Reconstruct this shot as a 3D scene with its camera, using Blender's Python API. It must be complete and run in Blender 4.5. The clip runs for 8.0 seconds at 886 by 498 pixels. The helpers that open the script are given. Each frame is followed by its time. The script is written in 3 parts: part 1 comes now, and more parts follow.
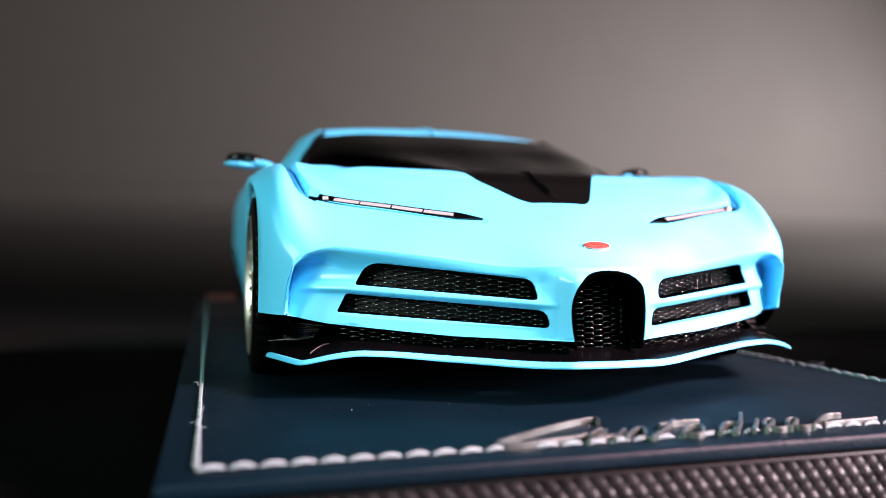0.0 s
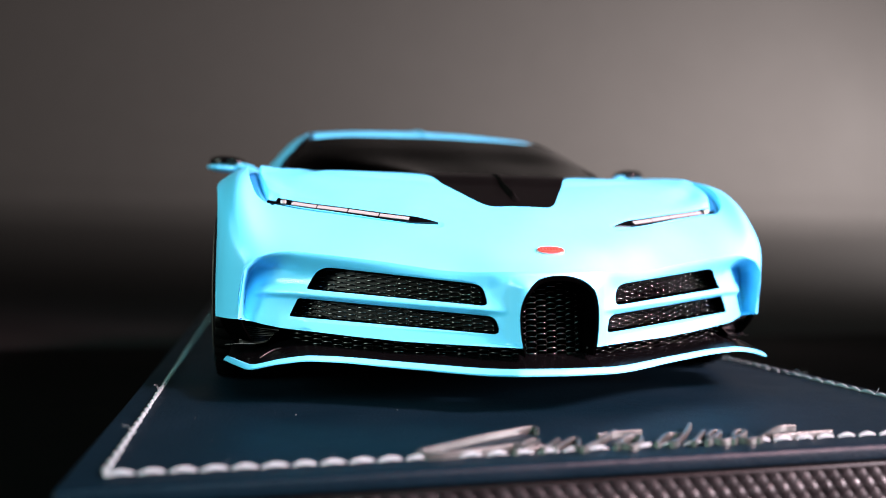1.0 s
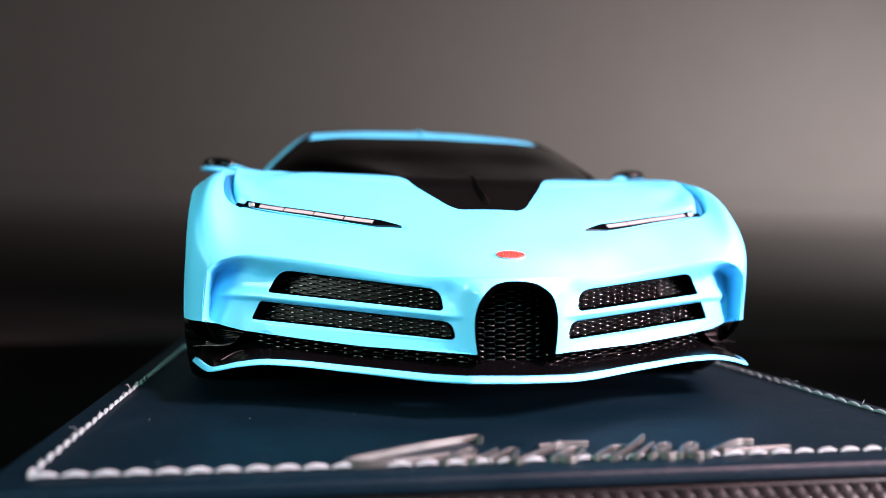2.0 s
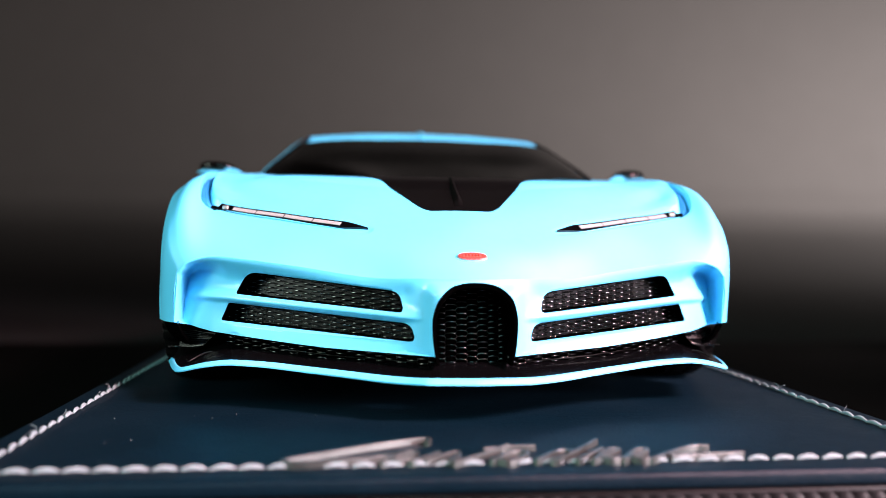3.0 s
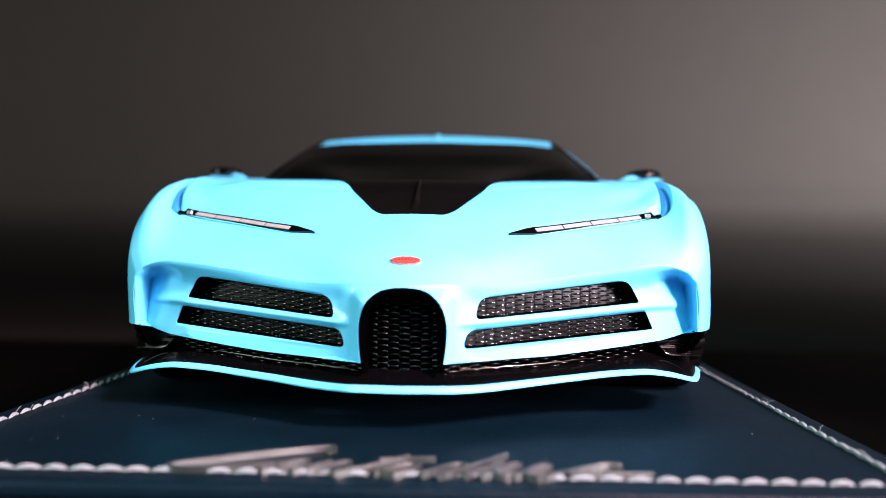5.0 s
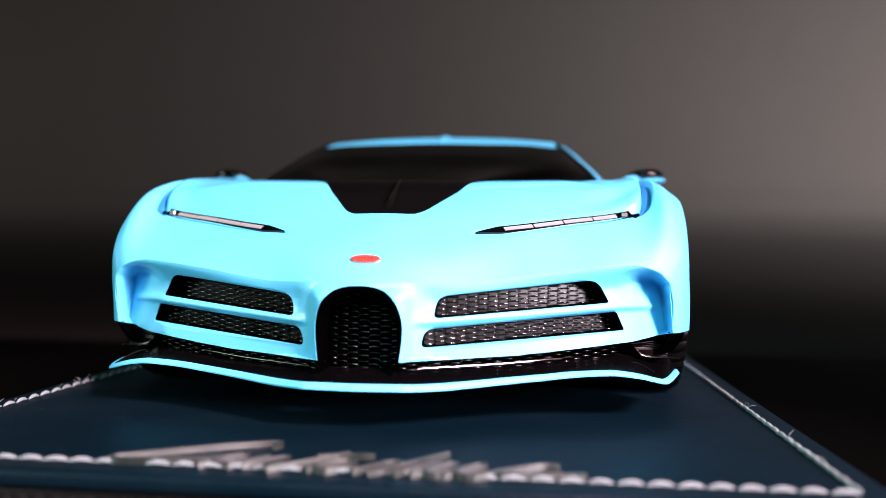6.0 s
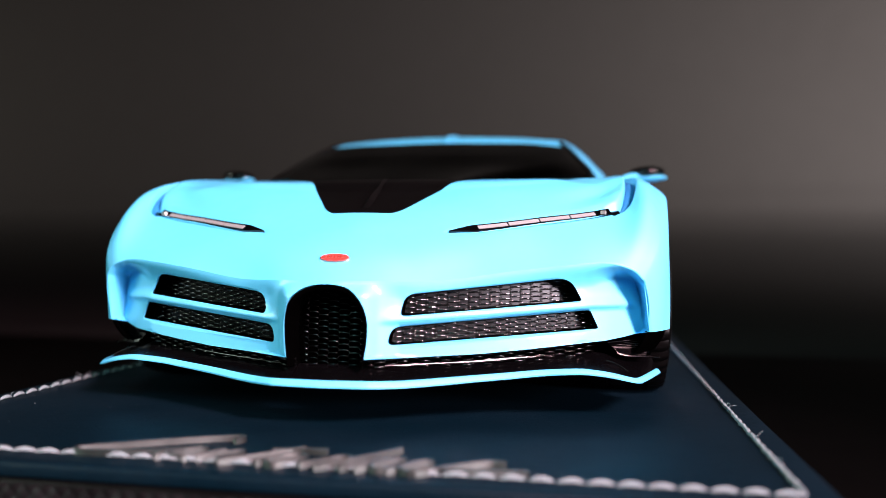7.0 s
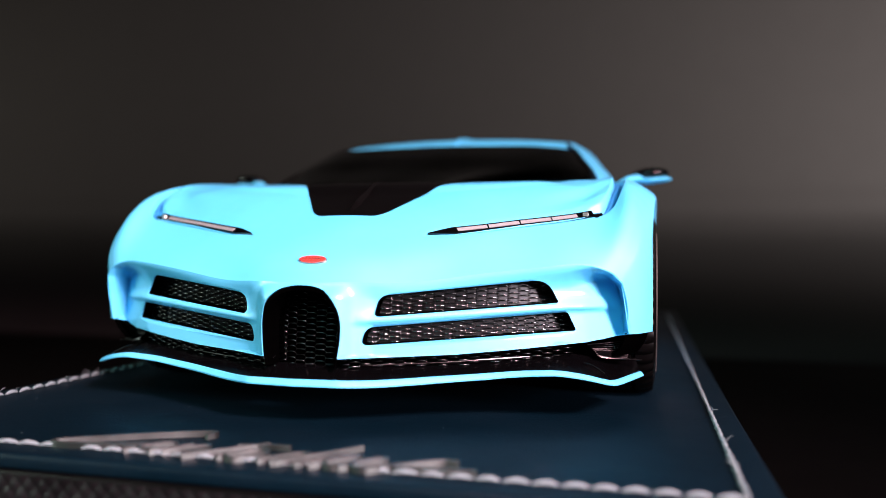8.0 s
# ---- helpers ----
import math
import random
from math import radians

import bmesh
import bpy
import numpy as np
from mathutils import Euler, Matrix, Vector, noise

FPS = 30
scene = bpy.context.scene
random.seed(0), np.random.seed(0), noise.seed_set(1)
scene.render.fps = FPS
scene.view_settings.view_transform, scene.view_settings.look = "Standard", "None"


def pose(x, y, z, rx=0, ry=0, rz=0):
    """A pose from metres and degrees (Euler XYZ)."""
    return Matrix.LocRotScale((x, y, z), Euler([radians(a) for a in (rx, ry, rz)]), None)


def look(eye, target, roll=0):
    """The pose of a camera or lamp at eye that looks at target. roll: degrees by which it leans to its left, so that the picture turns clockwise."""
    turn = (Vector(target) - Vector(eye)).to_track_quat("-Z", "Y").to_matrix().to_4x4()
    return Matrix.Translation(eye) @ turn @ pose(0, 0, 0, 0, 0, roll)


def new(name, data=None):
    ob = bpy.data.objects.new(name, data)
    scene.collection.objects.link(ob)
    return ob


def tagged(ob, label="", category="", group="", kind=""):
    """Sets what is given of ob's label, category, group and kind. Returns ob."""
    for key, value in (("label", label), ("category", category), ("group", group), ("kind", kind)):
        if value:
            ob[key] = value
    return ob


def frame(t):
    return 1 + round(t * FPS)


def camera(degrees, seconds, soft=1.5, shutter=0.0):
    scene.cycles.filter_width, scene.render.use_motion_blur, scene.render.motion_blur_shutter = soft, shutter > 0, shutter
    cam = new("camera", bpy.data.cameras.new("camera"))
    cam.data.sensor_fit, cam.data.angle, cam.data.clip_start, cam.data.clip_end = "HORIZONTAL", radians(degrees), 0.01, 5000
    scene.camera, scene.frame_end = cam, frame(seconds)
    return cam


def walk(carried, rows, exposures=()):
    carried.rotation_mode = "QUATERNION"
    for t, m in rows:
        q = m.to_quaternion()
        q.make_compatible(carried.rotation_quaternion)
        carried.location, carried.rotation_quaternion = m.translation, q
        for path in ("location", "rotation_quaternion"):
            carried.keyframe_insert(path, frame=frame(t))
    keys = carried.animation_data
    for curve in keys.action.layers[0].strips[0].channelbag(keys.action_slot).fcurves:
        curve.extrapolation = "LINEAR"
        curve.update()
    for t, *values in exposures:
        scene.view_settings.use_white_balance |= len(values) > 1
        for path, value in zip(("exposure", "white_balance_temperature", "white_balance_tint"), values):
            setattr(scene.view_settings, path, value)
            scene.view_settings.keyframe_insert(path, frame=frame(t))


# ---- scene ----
cam = camera(58.94, 8.0, soft=0.8)
# seconds, eye x y z, yaw, pitch, roll
ROWS = [
    (0.0, -0.06895, -0.12604, 0.02808, -16.48, -0.02, 0.49),
    (0.5, -0.06082, -0.12737, 0.02863, -15.18, -0.12, 0.59),
    (1.0, -0.05209, -0.12874, 0.02894, -13.32, -0.00, 0.57),
    (1.5, -0.04368, -0.12945, 0.02985, -11.42, -0.19, 0.74),
    (3.0, -0.02017, -0.13221, 0.03075, -6.16, -0.24, 0.66),
    (3.5, -0.01294, -0.13219, 0.03087, -4.35, -0.30, 0.56),
    (4.0, -0.00561, -0.13180, 0.03064, -2.46, -0.27, 0.59),
    (4.5, 0.00030, -0.13103, 0.03133, 0.03, -0.22, 0.60),
    (5.0, 0.01157, -0.12983, 0.03133, 2.14, -0.15, 0.56),
    (6.5, 0.03594, -0.12782, 0.03003, 8.49, 0.27, 0.53),
    (7.0, 0.04368, -0.12720, 0.03025, 10.30, 0.14, 0.37),
    (7.5, 0.05063, -0.12641, 0.02988, 12.27, 0.32, 0.37),
    (8.0, 0.05766, -0.12602, 0.03017, 14.15, 0.32, 0.39),
]
walk(cam, [(t, Matrix.Translation((x, y, z)) @ pose(0, 0, 0, 0, 0, yaw) @ pose(0, 0, 0, 90 + pitch) @ pose(0, 0, 0, 0, 0, roll)) for t, x, y, z, yaw, pitch, roll in ROWS], exposures=[(0.0, 0.12), (2.0, 0.06), (4.5, -0.1), (6.5, -0.42), (8.0, -0.66)])
# the film's lens is open: sharp on the grille, soft on roof and lettering
cam.data.dof.use_dof = True
cam.data.dof.focus_distance = 0.147
cam.data.dof.aperture_fstop = 10.0

# ---------------------------------------------------------------- light
world = bpy.data.worlds.new("studio_dark")
world.use_nodes = True
world.node_tree.nodes["Background"].inputs[0].default_value = (1.0, 1.0, 1.0, 1)
world.node_tree.nodes["Background"].inputs[1].default_value = 0.004
scene.world = world


def softbox(name, place, target, wide, high, watts, colour=(1, 1, 1)):
    data = bpy.data.lights.new(name, "AREA")
    data.shape, data.size, data.size_y, data.energy, data.color = "RECTANGLE", wide, high, watts, colour
    ob = new(name, data)
    ob.matrix_world = look(place, target)
    return ob


key = softbox("key_softbox", (0.43, -0.37, 0.36), (0.02, -0.035, 0.01), 0.12, 0.10, 1.56, (1.0, 0.565, 0.635))
left = softbox("left_softbox", (-0.88, -0.36, 0.30), (-0.02, 0.04, 0.03), 0.45, 0.35, 0.48, (0.81, 1.0, 0.87))
right = softbox("right_softbox", (1.0, -0.58, 0.24), (0.0, 0.0, 0.03), 0.26, 0.20, 1.06, (1.0, 0.85, 0.93))
# unseen cyan fill lamp, added to lift the shaded bumper recesses
front = softbox("front_fill", (0.0, -0.75, 0.55), (0.0, 0.0, 0.03), 0.5, 0.2, 0.24, (0.38, 0.98, 0.98))
key.data.spread = radians(40)
left.data.spread = radians(32)
right.data.spread = radians(32)
front.data.spread = radians(32)
# a low unseen light, added beside the table, rakes the backdrop
window = softbox("backdrop_light", (2.45, 0.0, 0.15), (0.78, 1.30, 0.25), 0.5, 0.24, 46.0, (1.0, 0.905, 0.875))
window.data.spread = radians(48)

# weak unseen lamp, added to lift the backdrop's far left
side_glow = softbox("side_fill", (-2.45, 0.1, 0.20), (-1.3, 1.30, 0.35), 0.4, 0.2, 3.0, (1.0, 0.93, 0.80))
side_glow.data.spread = radians(60)

# ---------------------------------------------------------------- materials


def material(name, colour, rough=0.5, metal=0.0, coat=0.0, vary=0.06, scale=400.0, bump=0.0, bump_scale=900.0, bump_size=0.0002, spec=0.5):
    """A principled surface with two scales of colour and gloss variation and a fine relief."""
    m = bpy.data.materials.new(name)
    m.use_nodes = True
    n, l = m.node_tree.nodes, m.node_tree.links
    b = n["Principled BSDF"]
    b.inputs["Metallic"].default_value = metal
    b.inputs["Coat Weight"].default_value = coat
    b.inputs["Coat Roughness"].default_value = 0.06
    b.inputs["Specular IOR Level"].default_value = spec
    co = n.new("ShaderNodeTexCoord")
    big, fine = n.new("ShaderNodeTexNoise"), n.new("ShaderNodeTexNoise")
    big.inputs["Scale"].default_value, fine.inputs["Scale"].default_value = scale * 0.12, scale * 2.5
    big.inputs["Detail"].default_value = fine.inputs["Detail"].default_value = 4
    l.new(co.outputs["Object"], big.inputs["Vector"])
    l.new(co.outputs["Object"], fine.inputs["Vector"])
    add = n.new("ShaderNodeMath")
    add.operation = "ADD"
    l.new(big.outputs["Fac"], add.inputs[0])
    l.new(fine.outputs["Fac"], add.inputs[1])
    ramp = n.new("ShaderNodeMapRange")
    ramp.inputs["From Min"].default_value, ramp.inputs["From Max"].default_value = 0.6, 1.4
    ramp.inputs["To Min"].default_value, ramp.inputs["To Max"].default_value = 1 - vary, 1 + vary
    l.new(add.outputs[0], ramp.inputs["Value"])
    mul = n.new("ShaderNodeVectorMath")
    mul.operation = "SCALE"
    mul.inputs[0].default_value = colour
    l.new(ramp.outputs[0], mul.inputs["Scale"])
    l.new(mul.outputs[0], b.inputs["Base Color"])
    rr = n.new("ShaderNodeMapRange")
    rr.inputs["From Min"].default_value, rr.inputs["From Max"].default_value = 0.3, 0.7
    rr.inputs["To Min"].default_value, rr.inputs["To Max"].default_value = rough * 0.85, min(1, rough * 1.15)
    l.new(big.outputs["Fac"], rr.inputs["Value"])
    l.new(rr.outputs[0], b.inputs["Roughness"])
    if bump:
        rel = n.new("ShaderNodeTexNoise")
        rel.inputs["Scale"].default_value, rel.inputs["Detail"].default_value = bump_scale, 5
        l.new(co.outputs["Object"], rel.inputs["Vector"])
        bp = n.new("ShaderNodeBump")
        bp.inputs["Strength"].default_value, bp.inputs["Distance"].default_value = bump, bump_size
        l.new(rel.outputs["Fac"], bp.inputs["Height"])
        l.new(bp.outputs[0], b.inputs["Normal"])
    return m


PAINT = material("cyan_paint", (0.086, 0.525, 0.815), 0.55, coat=0.4, vary=0.015, scale=900, spec=0.6)
GLOSS_BLACK = material("gloss_black", (0.0012, 0.0012, 0.0014), 0.10, vary=0.2, spec=0.32)
SATIN_BLACK = material("satin_black", (0.0015, 0.0015, 0.0015), 0.38, vary=0.2, spec=0.12)
MESH_BLACK = material("black_chrome_mesh", (0.088, 0.093, 0.093), 0.11, metal=1.0, vary=0.15)
INTAKE = material("intake_chrome", (0.052, 0.054, 0.054), 0.14, metal=1.0, vary=0.2)
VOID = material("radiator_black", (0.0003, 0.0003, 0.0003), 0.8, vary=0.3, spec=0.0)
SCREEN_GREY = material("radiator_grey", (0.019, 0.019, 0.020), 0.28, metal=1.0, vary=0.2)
SPLIT_BLACK = material("splitter_black", (0.001, 0.001, 0.0012), 0.26, vary=0.2, spec=0.06)
RIB = material("duct_black", (0.17, 0.165, 0.165), 0.34, metal=1.0, vary=0.2)
DUCT_LIP = material("bright_duct_lip", (0.07, 0.068, 0.068), 0.25, metal=1.0, vary=0.2)
LEATHER = material("navy_leather", (0.0002, 0.0048, 0.0090), 0.50, vary=0.2, scale=300, bump=0.5, bump_scale=1600, bump_size=0.00025, spec=0.11)
THREAD = material("pale_thread", (0.140, 0.192, 0.200), 0.8, vary=0.12, scale=3000, bump=0.6, bump_scale=5000, bump_size=0.0001)
STEEL = material("brushed_steel", (0.138, 0.162, 0.153), 0.46, metal=1.0, vary=0.12, scale=1500, bump=0.3, bump_scale=3000, bump_size=0.0001)
SILVER = material("silver_alloy", (0.66, 0.62, 0.56), 0.40, metal=1.0)
RUBBER = material("black_rubber", (0.0012, 0.0012, 0.0012), 0.32, vary=0.25, spec=0.07)
RED = material("red_enamel", (0.75, 0.045, 0.035), 0.2, coat=1.0)
CARTON = material("red_card", (0.10, 0.008, 0.006), 0.7)
# darker blue than the body, paints in the shade of the bonnet channels
SHADE_BLUE = material("shade_blue_gap", (0.02, 0.19, 0.42), 0.5)
LED = material("lamp_lens", (0.25, 0.26, 0.26), 0.15, coat=0.8, vary=0.04)
TABLE = material("black_table", (0.002, 0.0017, 0.0016), 0.8, vary=0.3, scale=40, spec=0.02)
ROOM = material("dark_wall_paint", (0.030, 0.028, 0.027), 0.9, vary=0.1, scale=30, spec=0.1)
PAPER = material("grey_backdrop", (0.024, 0.0223, 0.0218), 0.9, vary=0.05, scale=12, spec=0.1)
CARBON = material("carbon_twill", (0.0030, 0.0030, 0.0034), 0.38, coat=0.15, vary=0.25, scale=1500, spec=0.5)
GLASS = bpy.data.materials.new("tinted_glass")
GLASS.use_nodes = True
gb = GLASS.node_tree.nodes["Principled BSDF"]
gb.inputs["Base Color"].default_value = (0.03, 0.03, 0.031, 1)
gb.inputs["Roughness"].default_value = 0.03
gb.inputs["Transmission Weight"].default_value = 1.0
gb.inputs["IOR"].default_value = 1.10

# ---------------------------------------------------------------- helpers
MM = 0.001


def thing(name, place, label, category, group="", kind=""):
    ob = new(name)
    ob.location = place
    ob.empty_display_size = 0.01
    return tagged(ob, label, category, group, kind)


def link_part(name, me, parent, label=""):
    ob = new(name, me)
    base = parent
    if base is not None:
        top = base
        while top.parent is not None:
            top = top.parent
        ob.parent = base
        if base.parent is None:
            ob.matrix_parent_inverse = Matrix.Translation(top.location).inverted()
    return tagged(ob, label)


def mesh_of(name, bm, mat, smooth=True, sharp=40.0, scale=MM):
    """Turns a bmesh in millimetres into a mesh in metres."""
    bmesh.ops.scale(bm, vec=(scale,) * 3, verts=bm.verts)
    me = bpy.data.meshes.new(name)
    bm.to_mesh(me)
    bm.free()
    for p in me.polygons:
        p.use_smooth = smooth
    if smooth:
        me.set_sharp_from_angle(angle=radians(sharp))
    me.materials.append(mat)
    return me


def part(name, bm, mat, parent, label="", smooth=True, sharp=40.0):
    return link_part(name, mesh_of(name, bm, mat, smooth, sharp), parent, label)


def spline(points, n):
    """n places along a smooth curve through the points (Catmull-Rom, even steps in the parameter)."""
    p = np.array(points, float)
    p = np.concatenate([[2 * p[0] - p[1]], p, [2 * p[-1] - p[-2]]])
    k = len(p) - 3
    s = np.linspace(0, k, n)
    i = np.minimum(s.astype(int), k - 1)
    t = (s - i)[:, None]
    a, b, c, d = p[i], p[i + 1], p[i + 2], p[i + 3]
    return 0.5 * (2 * b + (c - a) * t + (2 * a - 5 * b + 4 * c - d) * t**2 + (3 * b - a - 3 * c + d) * t**3)


def loft(lines, n_along, n_across):
    """A grid of places through lines that run alongside one another."""
    along = np.array([spline(line, n_along) for line in lines])
    return np.array([spline(along[:, j], n_across) for j in range(n_along)])


def both_sides(lines):
    """Lines on the car's one half, the first on its middle, with their mirror images."""
    other = [[(-x, y, z) for x, y, z in line] for line in lines[:0:-1]]
    return other + list(lines)


def grid_mesh(g, keep=None, flip=False):
    bm = bmesh.new()
    rows, cols = g.shape[:2]
    vs = [[bm.verts.new(g[r, c]) for c in range(cols)] for r in range(rows)]
    for r in range(rows - 1):
        for c in range(cols - 1):
            quad = (vs[r][c], vs[r][c + 1], vs[r + 1][c + 1], vs[r + 1][c])
            mid = (g[r, c] + g[r + 1, c + 1]) / 2
            if keep is None or keep(mid):
                bm.faces.new(quad[::-1] if flip else quad)
    loose = [v for v in bm.verts if not v.link_faces]
    bmesh.ops.delete(bm, geom=loose, context="VERTS")
    return bm


def thicken(bm, depth):
    """Gives a sheet its thickness, towards the back of its faces."""
    bmesh.ops.recalc_face_normals(bm, faces=bm.faces)
    bmesh.ops.solidify(bm, geom=bm.faces[:], thickness=depth)
    return bm


def tube(points, radius, sides=8, flat=1.0, n=0, taper=False):
    """A rod of round or flattened section along a curve, closed at its ends."""
    p = spline(points, n) if n else np.array(points, float)
    bm = bmesh.new()
    rings = []
    for i, c in enumerate(p):
        d = p[min(i + 1, len(p) - 1)] - p[max(i - 1, 0)]
        d = Vector(d).normalized()
        side = d.cross(Vector((0, 0, 1)))
        side = side.normalized() if side.length > 1e-3 else Vector((1, 0, 0))
        up = side.cross(d)
        s = i / (len(p) - 1)
        r = radius * (max(0.12, math.sin(math.pi * min(1, max(0, s))) ** 0.5) if taper else 1)
        rings.append([bm.verts.new(Vector(c) + (side * math.cos(a) + up * math.sin(a) * flat) * r) for a in (2 * math.pi * k / sides for k in range(sides))])
    for a, b in zip(rings, rings[1:]):
        for k in range(sides):
            bm.faces.new((a[k], a[(k + 1) % sides], b[(k + 1) % sides], b[k]))
    bm.faces.new(rings[0][::-1])
    bm.faces.new(rings[-1])
    bmesh.ops.recalc_face_normals(bm, faces=bm.faces)
    return bm


def block(x0, x1, y0, y1, z0, z1, edge=0.3, steps=2):
    bm = bmesh.new()
    bmesh.ops.create_cube(bm, size=1, matrix=Matrix.Translation(((x0 + x1) / 2, (y0 + y1) / 2, (z0 + z1) / 2)) @ Matrix.Diagonal((x1 - x0, y1 - y0, z1 - z0, 1)))
    if edge:
        bmesh.ops.bevel(bm, geom=bm.edges[:] + bm.verts[:], offset=edge, segments=steps, profile=0.5, affect="EDGES")
    return bm


def rounded(corners, radius, n=6):
    """A polygon with its corners rounded, as a closed row of (x, z)."""
    out, k = [], len(corners)
    for i in range(k):
        a, b, c = (np.array(corners[(i + d) % k], float) for d in (-1, 0, 1))
        r = radius[i] if isinstance(radius, (list, tuple)) else radius
        u, v = (a - b), (c - b)
        lu, lv = np.linalg.norm(u), np.linalg.norm(v)
        r = min(r, lu * 0.45, lv * 0.45)
        p, q = b + u / lu * r, b + v / lv * r
        for s in np.linspace(0, 1, n):
            out.append((1 - s) ** 2 * p + 2 * s * (1 - s) * b + s**2 * q)
    return np.array(out)


def inside(poly, pts):
    """Which of the points lie inside a closed polygon, both as rows of two numbers."""
    x, y = pts[:, 0], pts[:, 1]
    res = np.zeros(len(pts), bool)
    for (x0, y0), (x1, y1) in zip(poly, np.roll(poly, -1, 0)):
        cross = (y0 > y) != (y1 > y)
        with np.errstate(divide="ignore", invalid="ignore"):
            res ^= cross & (x < (x1 - x0) * (y - y0) / (y1 - y0) + x0)
    return res


def far_from(line, pts, closed=False):
    """The distance of points from a polyline, and the number and share of the nearest piece."""
    a = np.array(line, float)
    b = np.roll(a, -1, 0) if closed else a[1:]
    a = a if closed else a[:-1]
    d = b - a
    t = np.clip(((pts[:, None] - a) * d).sum(-1) / np.maximum((d * d).sum(-1), 1e-9), 0, 1)
    gap = np.linalg.norm(pts[:, None] - (a + t[..., None] * d), axis=-1)
    i = gap.argmin(1)
    k = np.arange(len(pts))
    return gap[k, i], i, t[k, i]


def smooth_step(v):
    v = np.clip(v, 0, 1)
    return v * v * (3 - 2 * v)


# ---------------------------------------------------------------- setting: table, backdrop
bm = block(-1400, 1400, -900, 345, -58, -28, 4)
table = tagged(link_part("table", mesh_of("table", bm, TABLE), None), "matt black table top under the display plinth", "table", kind="structure")
for x, y in ((-1320, -830), (1320, -830), (-1320, 275), (1320, 275)):
    leg = link_part("table_leg", mesh_of("table_leg", block(x - 30, x + 30, y - 30, y + 30, -776, -57, 3), TABLE), None)
    leg.parent = table

# plain dark walls, floor and ceiling that close the room
for name, box, label in (
    ("floor", (-2700, 2700, -2500, 1400, -796, -776), "plain dark floor of the room"),
    ("ceiling", (-2700, 2700, -2500, 1400, 2410, 2450), "plain dark ceiling of the room"),
    ("wall_left", (-2700, -2610, -2500, 1400, -776, 2410), "plain dark wall beside the table"),
    ("wall_right", (2610, 2700, -2500, 1400, -776, 2410), "plain dark wall beside the table"),
    ("wall_south", (-2610, 2610, -2500, -2410, -776, 2410), "plain dark wall behind the camera"),
    ("wall_north", (-2610, 2610, 1330, 1400, -776, 2410), "plain dark wall behind the backdrop"),
):
    tagged(link_part(name, mesh_of(name, block(*box, 2), ROOM), None), label, name.split("_")[0], kind="structure")
# the paper hangs from the ceiling, bends forward and runs out flat behind the table
sweep = [(347, -34), (560, -26), (800, -10), (1050, 17), (1200, 47), (1270, 80), (1300, 125), (1312, 225), (1314, 700), (1316, 1500), (1312, 2405)]
g = np.array([[(x, y, z) for x in np.linspace(-2600, 2600, 14)] for y, z in spline(sweep, 90)])
tagged(link_part("backdrop", mesh_of("backdrop", thicken(grid_mesh(g), 4), PAPER), None), "plain grey paper backdrop that sweeps forward to the table", "backdrop", kind="structure")

# ---------------------------------------------------------------- car: painted front shell
CAR = (0.0, 0.120, 0.0)
car = thing("model_car", CAR, "glossy cyan scale model supercar on a leather-topped plinth", "model car")

# lines from the front edge to the back of the bonnet, from the middle outwards
MIDDLE = [(0, 1.2, 24.9), (0, 6.3, 28.9), (0, 15, 33.8), (0, 24, 38.2), (0, 34, 42.4), (0, 43.5, 45.9), (0, 75, 48.5), (0, 100, 50)]
NOSE_SIDE = [(9, 3.0, 25.0), (9, 7.8, 29.2), (9, 16, 33.7), (9, 24.5, 38.2), (9.5, 34, 42.4), (10, 43.5, 45.9), (10, 75, 48.5), (10, 100, 50)]
PANEL_SIDE = [(18.5, 7.2, 25.0), (19, 12, 29.8), (19, 18, 33.8), (19, 26, 38.5), (19, 35, 43.0), (19, 43.5, 45.8), (19, 75, 48.4), (19, 100, 50)]
LAMP_INNER = [(32, 12.6, 26.8), (33, 18.5, 31.2), (34, 25.2, 35.9), (34, 32, 40.2), (34, 39, 44.2), (34, 46, 46.2), (34, 75, 48.4), (34, 100, 50)]
LAMP_OUTER = [(45.5, 18.2, 28.1), (48, 25, 33.4), (49.5, 33, 38.8), (50, 38, 42.4), (49.4, 45, 45.6), (48.6, 58, 47.4), (48, 80, 48.8), (48, 100, 50.8)]
FENDER_CREST = [(51.5, 20.0, 27.2), (53.9, 24.7, 33.2), (55.3, 31.5, 39.4), (55.7, 39, 43.6), (55.5, 49, 46.1), (55.4, 59, 47.1), (55.2, 78, 48.4), (52, 100, 49)]
FENDER_SIDE = [(54.3, 21.2, 25), (57.3, 25.2, 30), (58.4, 30.3, 35), (59.4, 38.5, 39.3), (60.4, 48, 42.4), (60.9, 60, 44.0), (60.8, 80, 44.8), (58.5, 100, 43)]
BONNET = [MIDDLE, NOSE_SIDE, PANEL_SIDE, LAMP_INNER, LAMP_OUTER, FENDER_CREST, FENDER_SIDE]
WHEEL_Y, WHEEL_Z, OPENING = 53.0, 19.8, 21.7
NV, NU = 161, 361
shell_grid = loft(both_sides(BONNET), NV, NU)

HEAD = [(18.5, 17.6), (26, 21.2), (34, 25.2), (42, 29.0), (48.4, 32.1)]
CHANNEL = [(49.0, 32.4), (51.2, 34.2), (52.3, 38), (52.9, 44), (52.9, 52), (51.8, 70), (49.8, 92)]


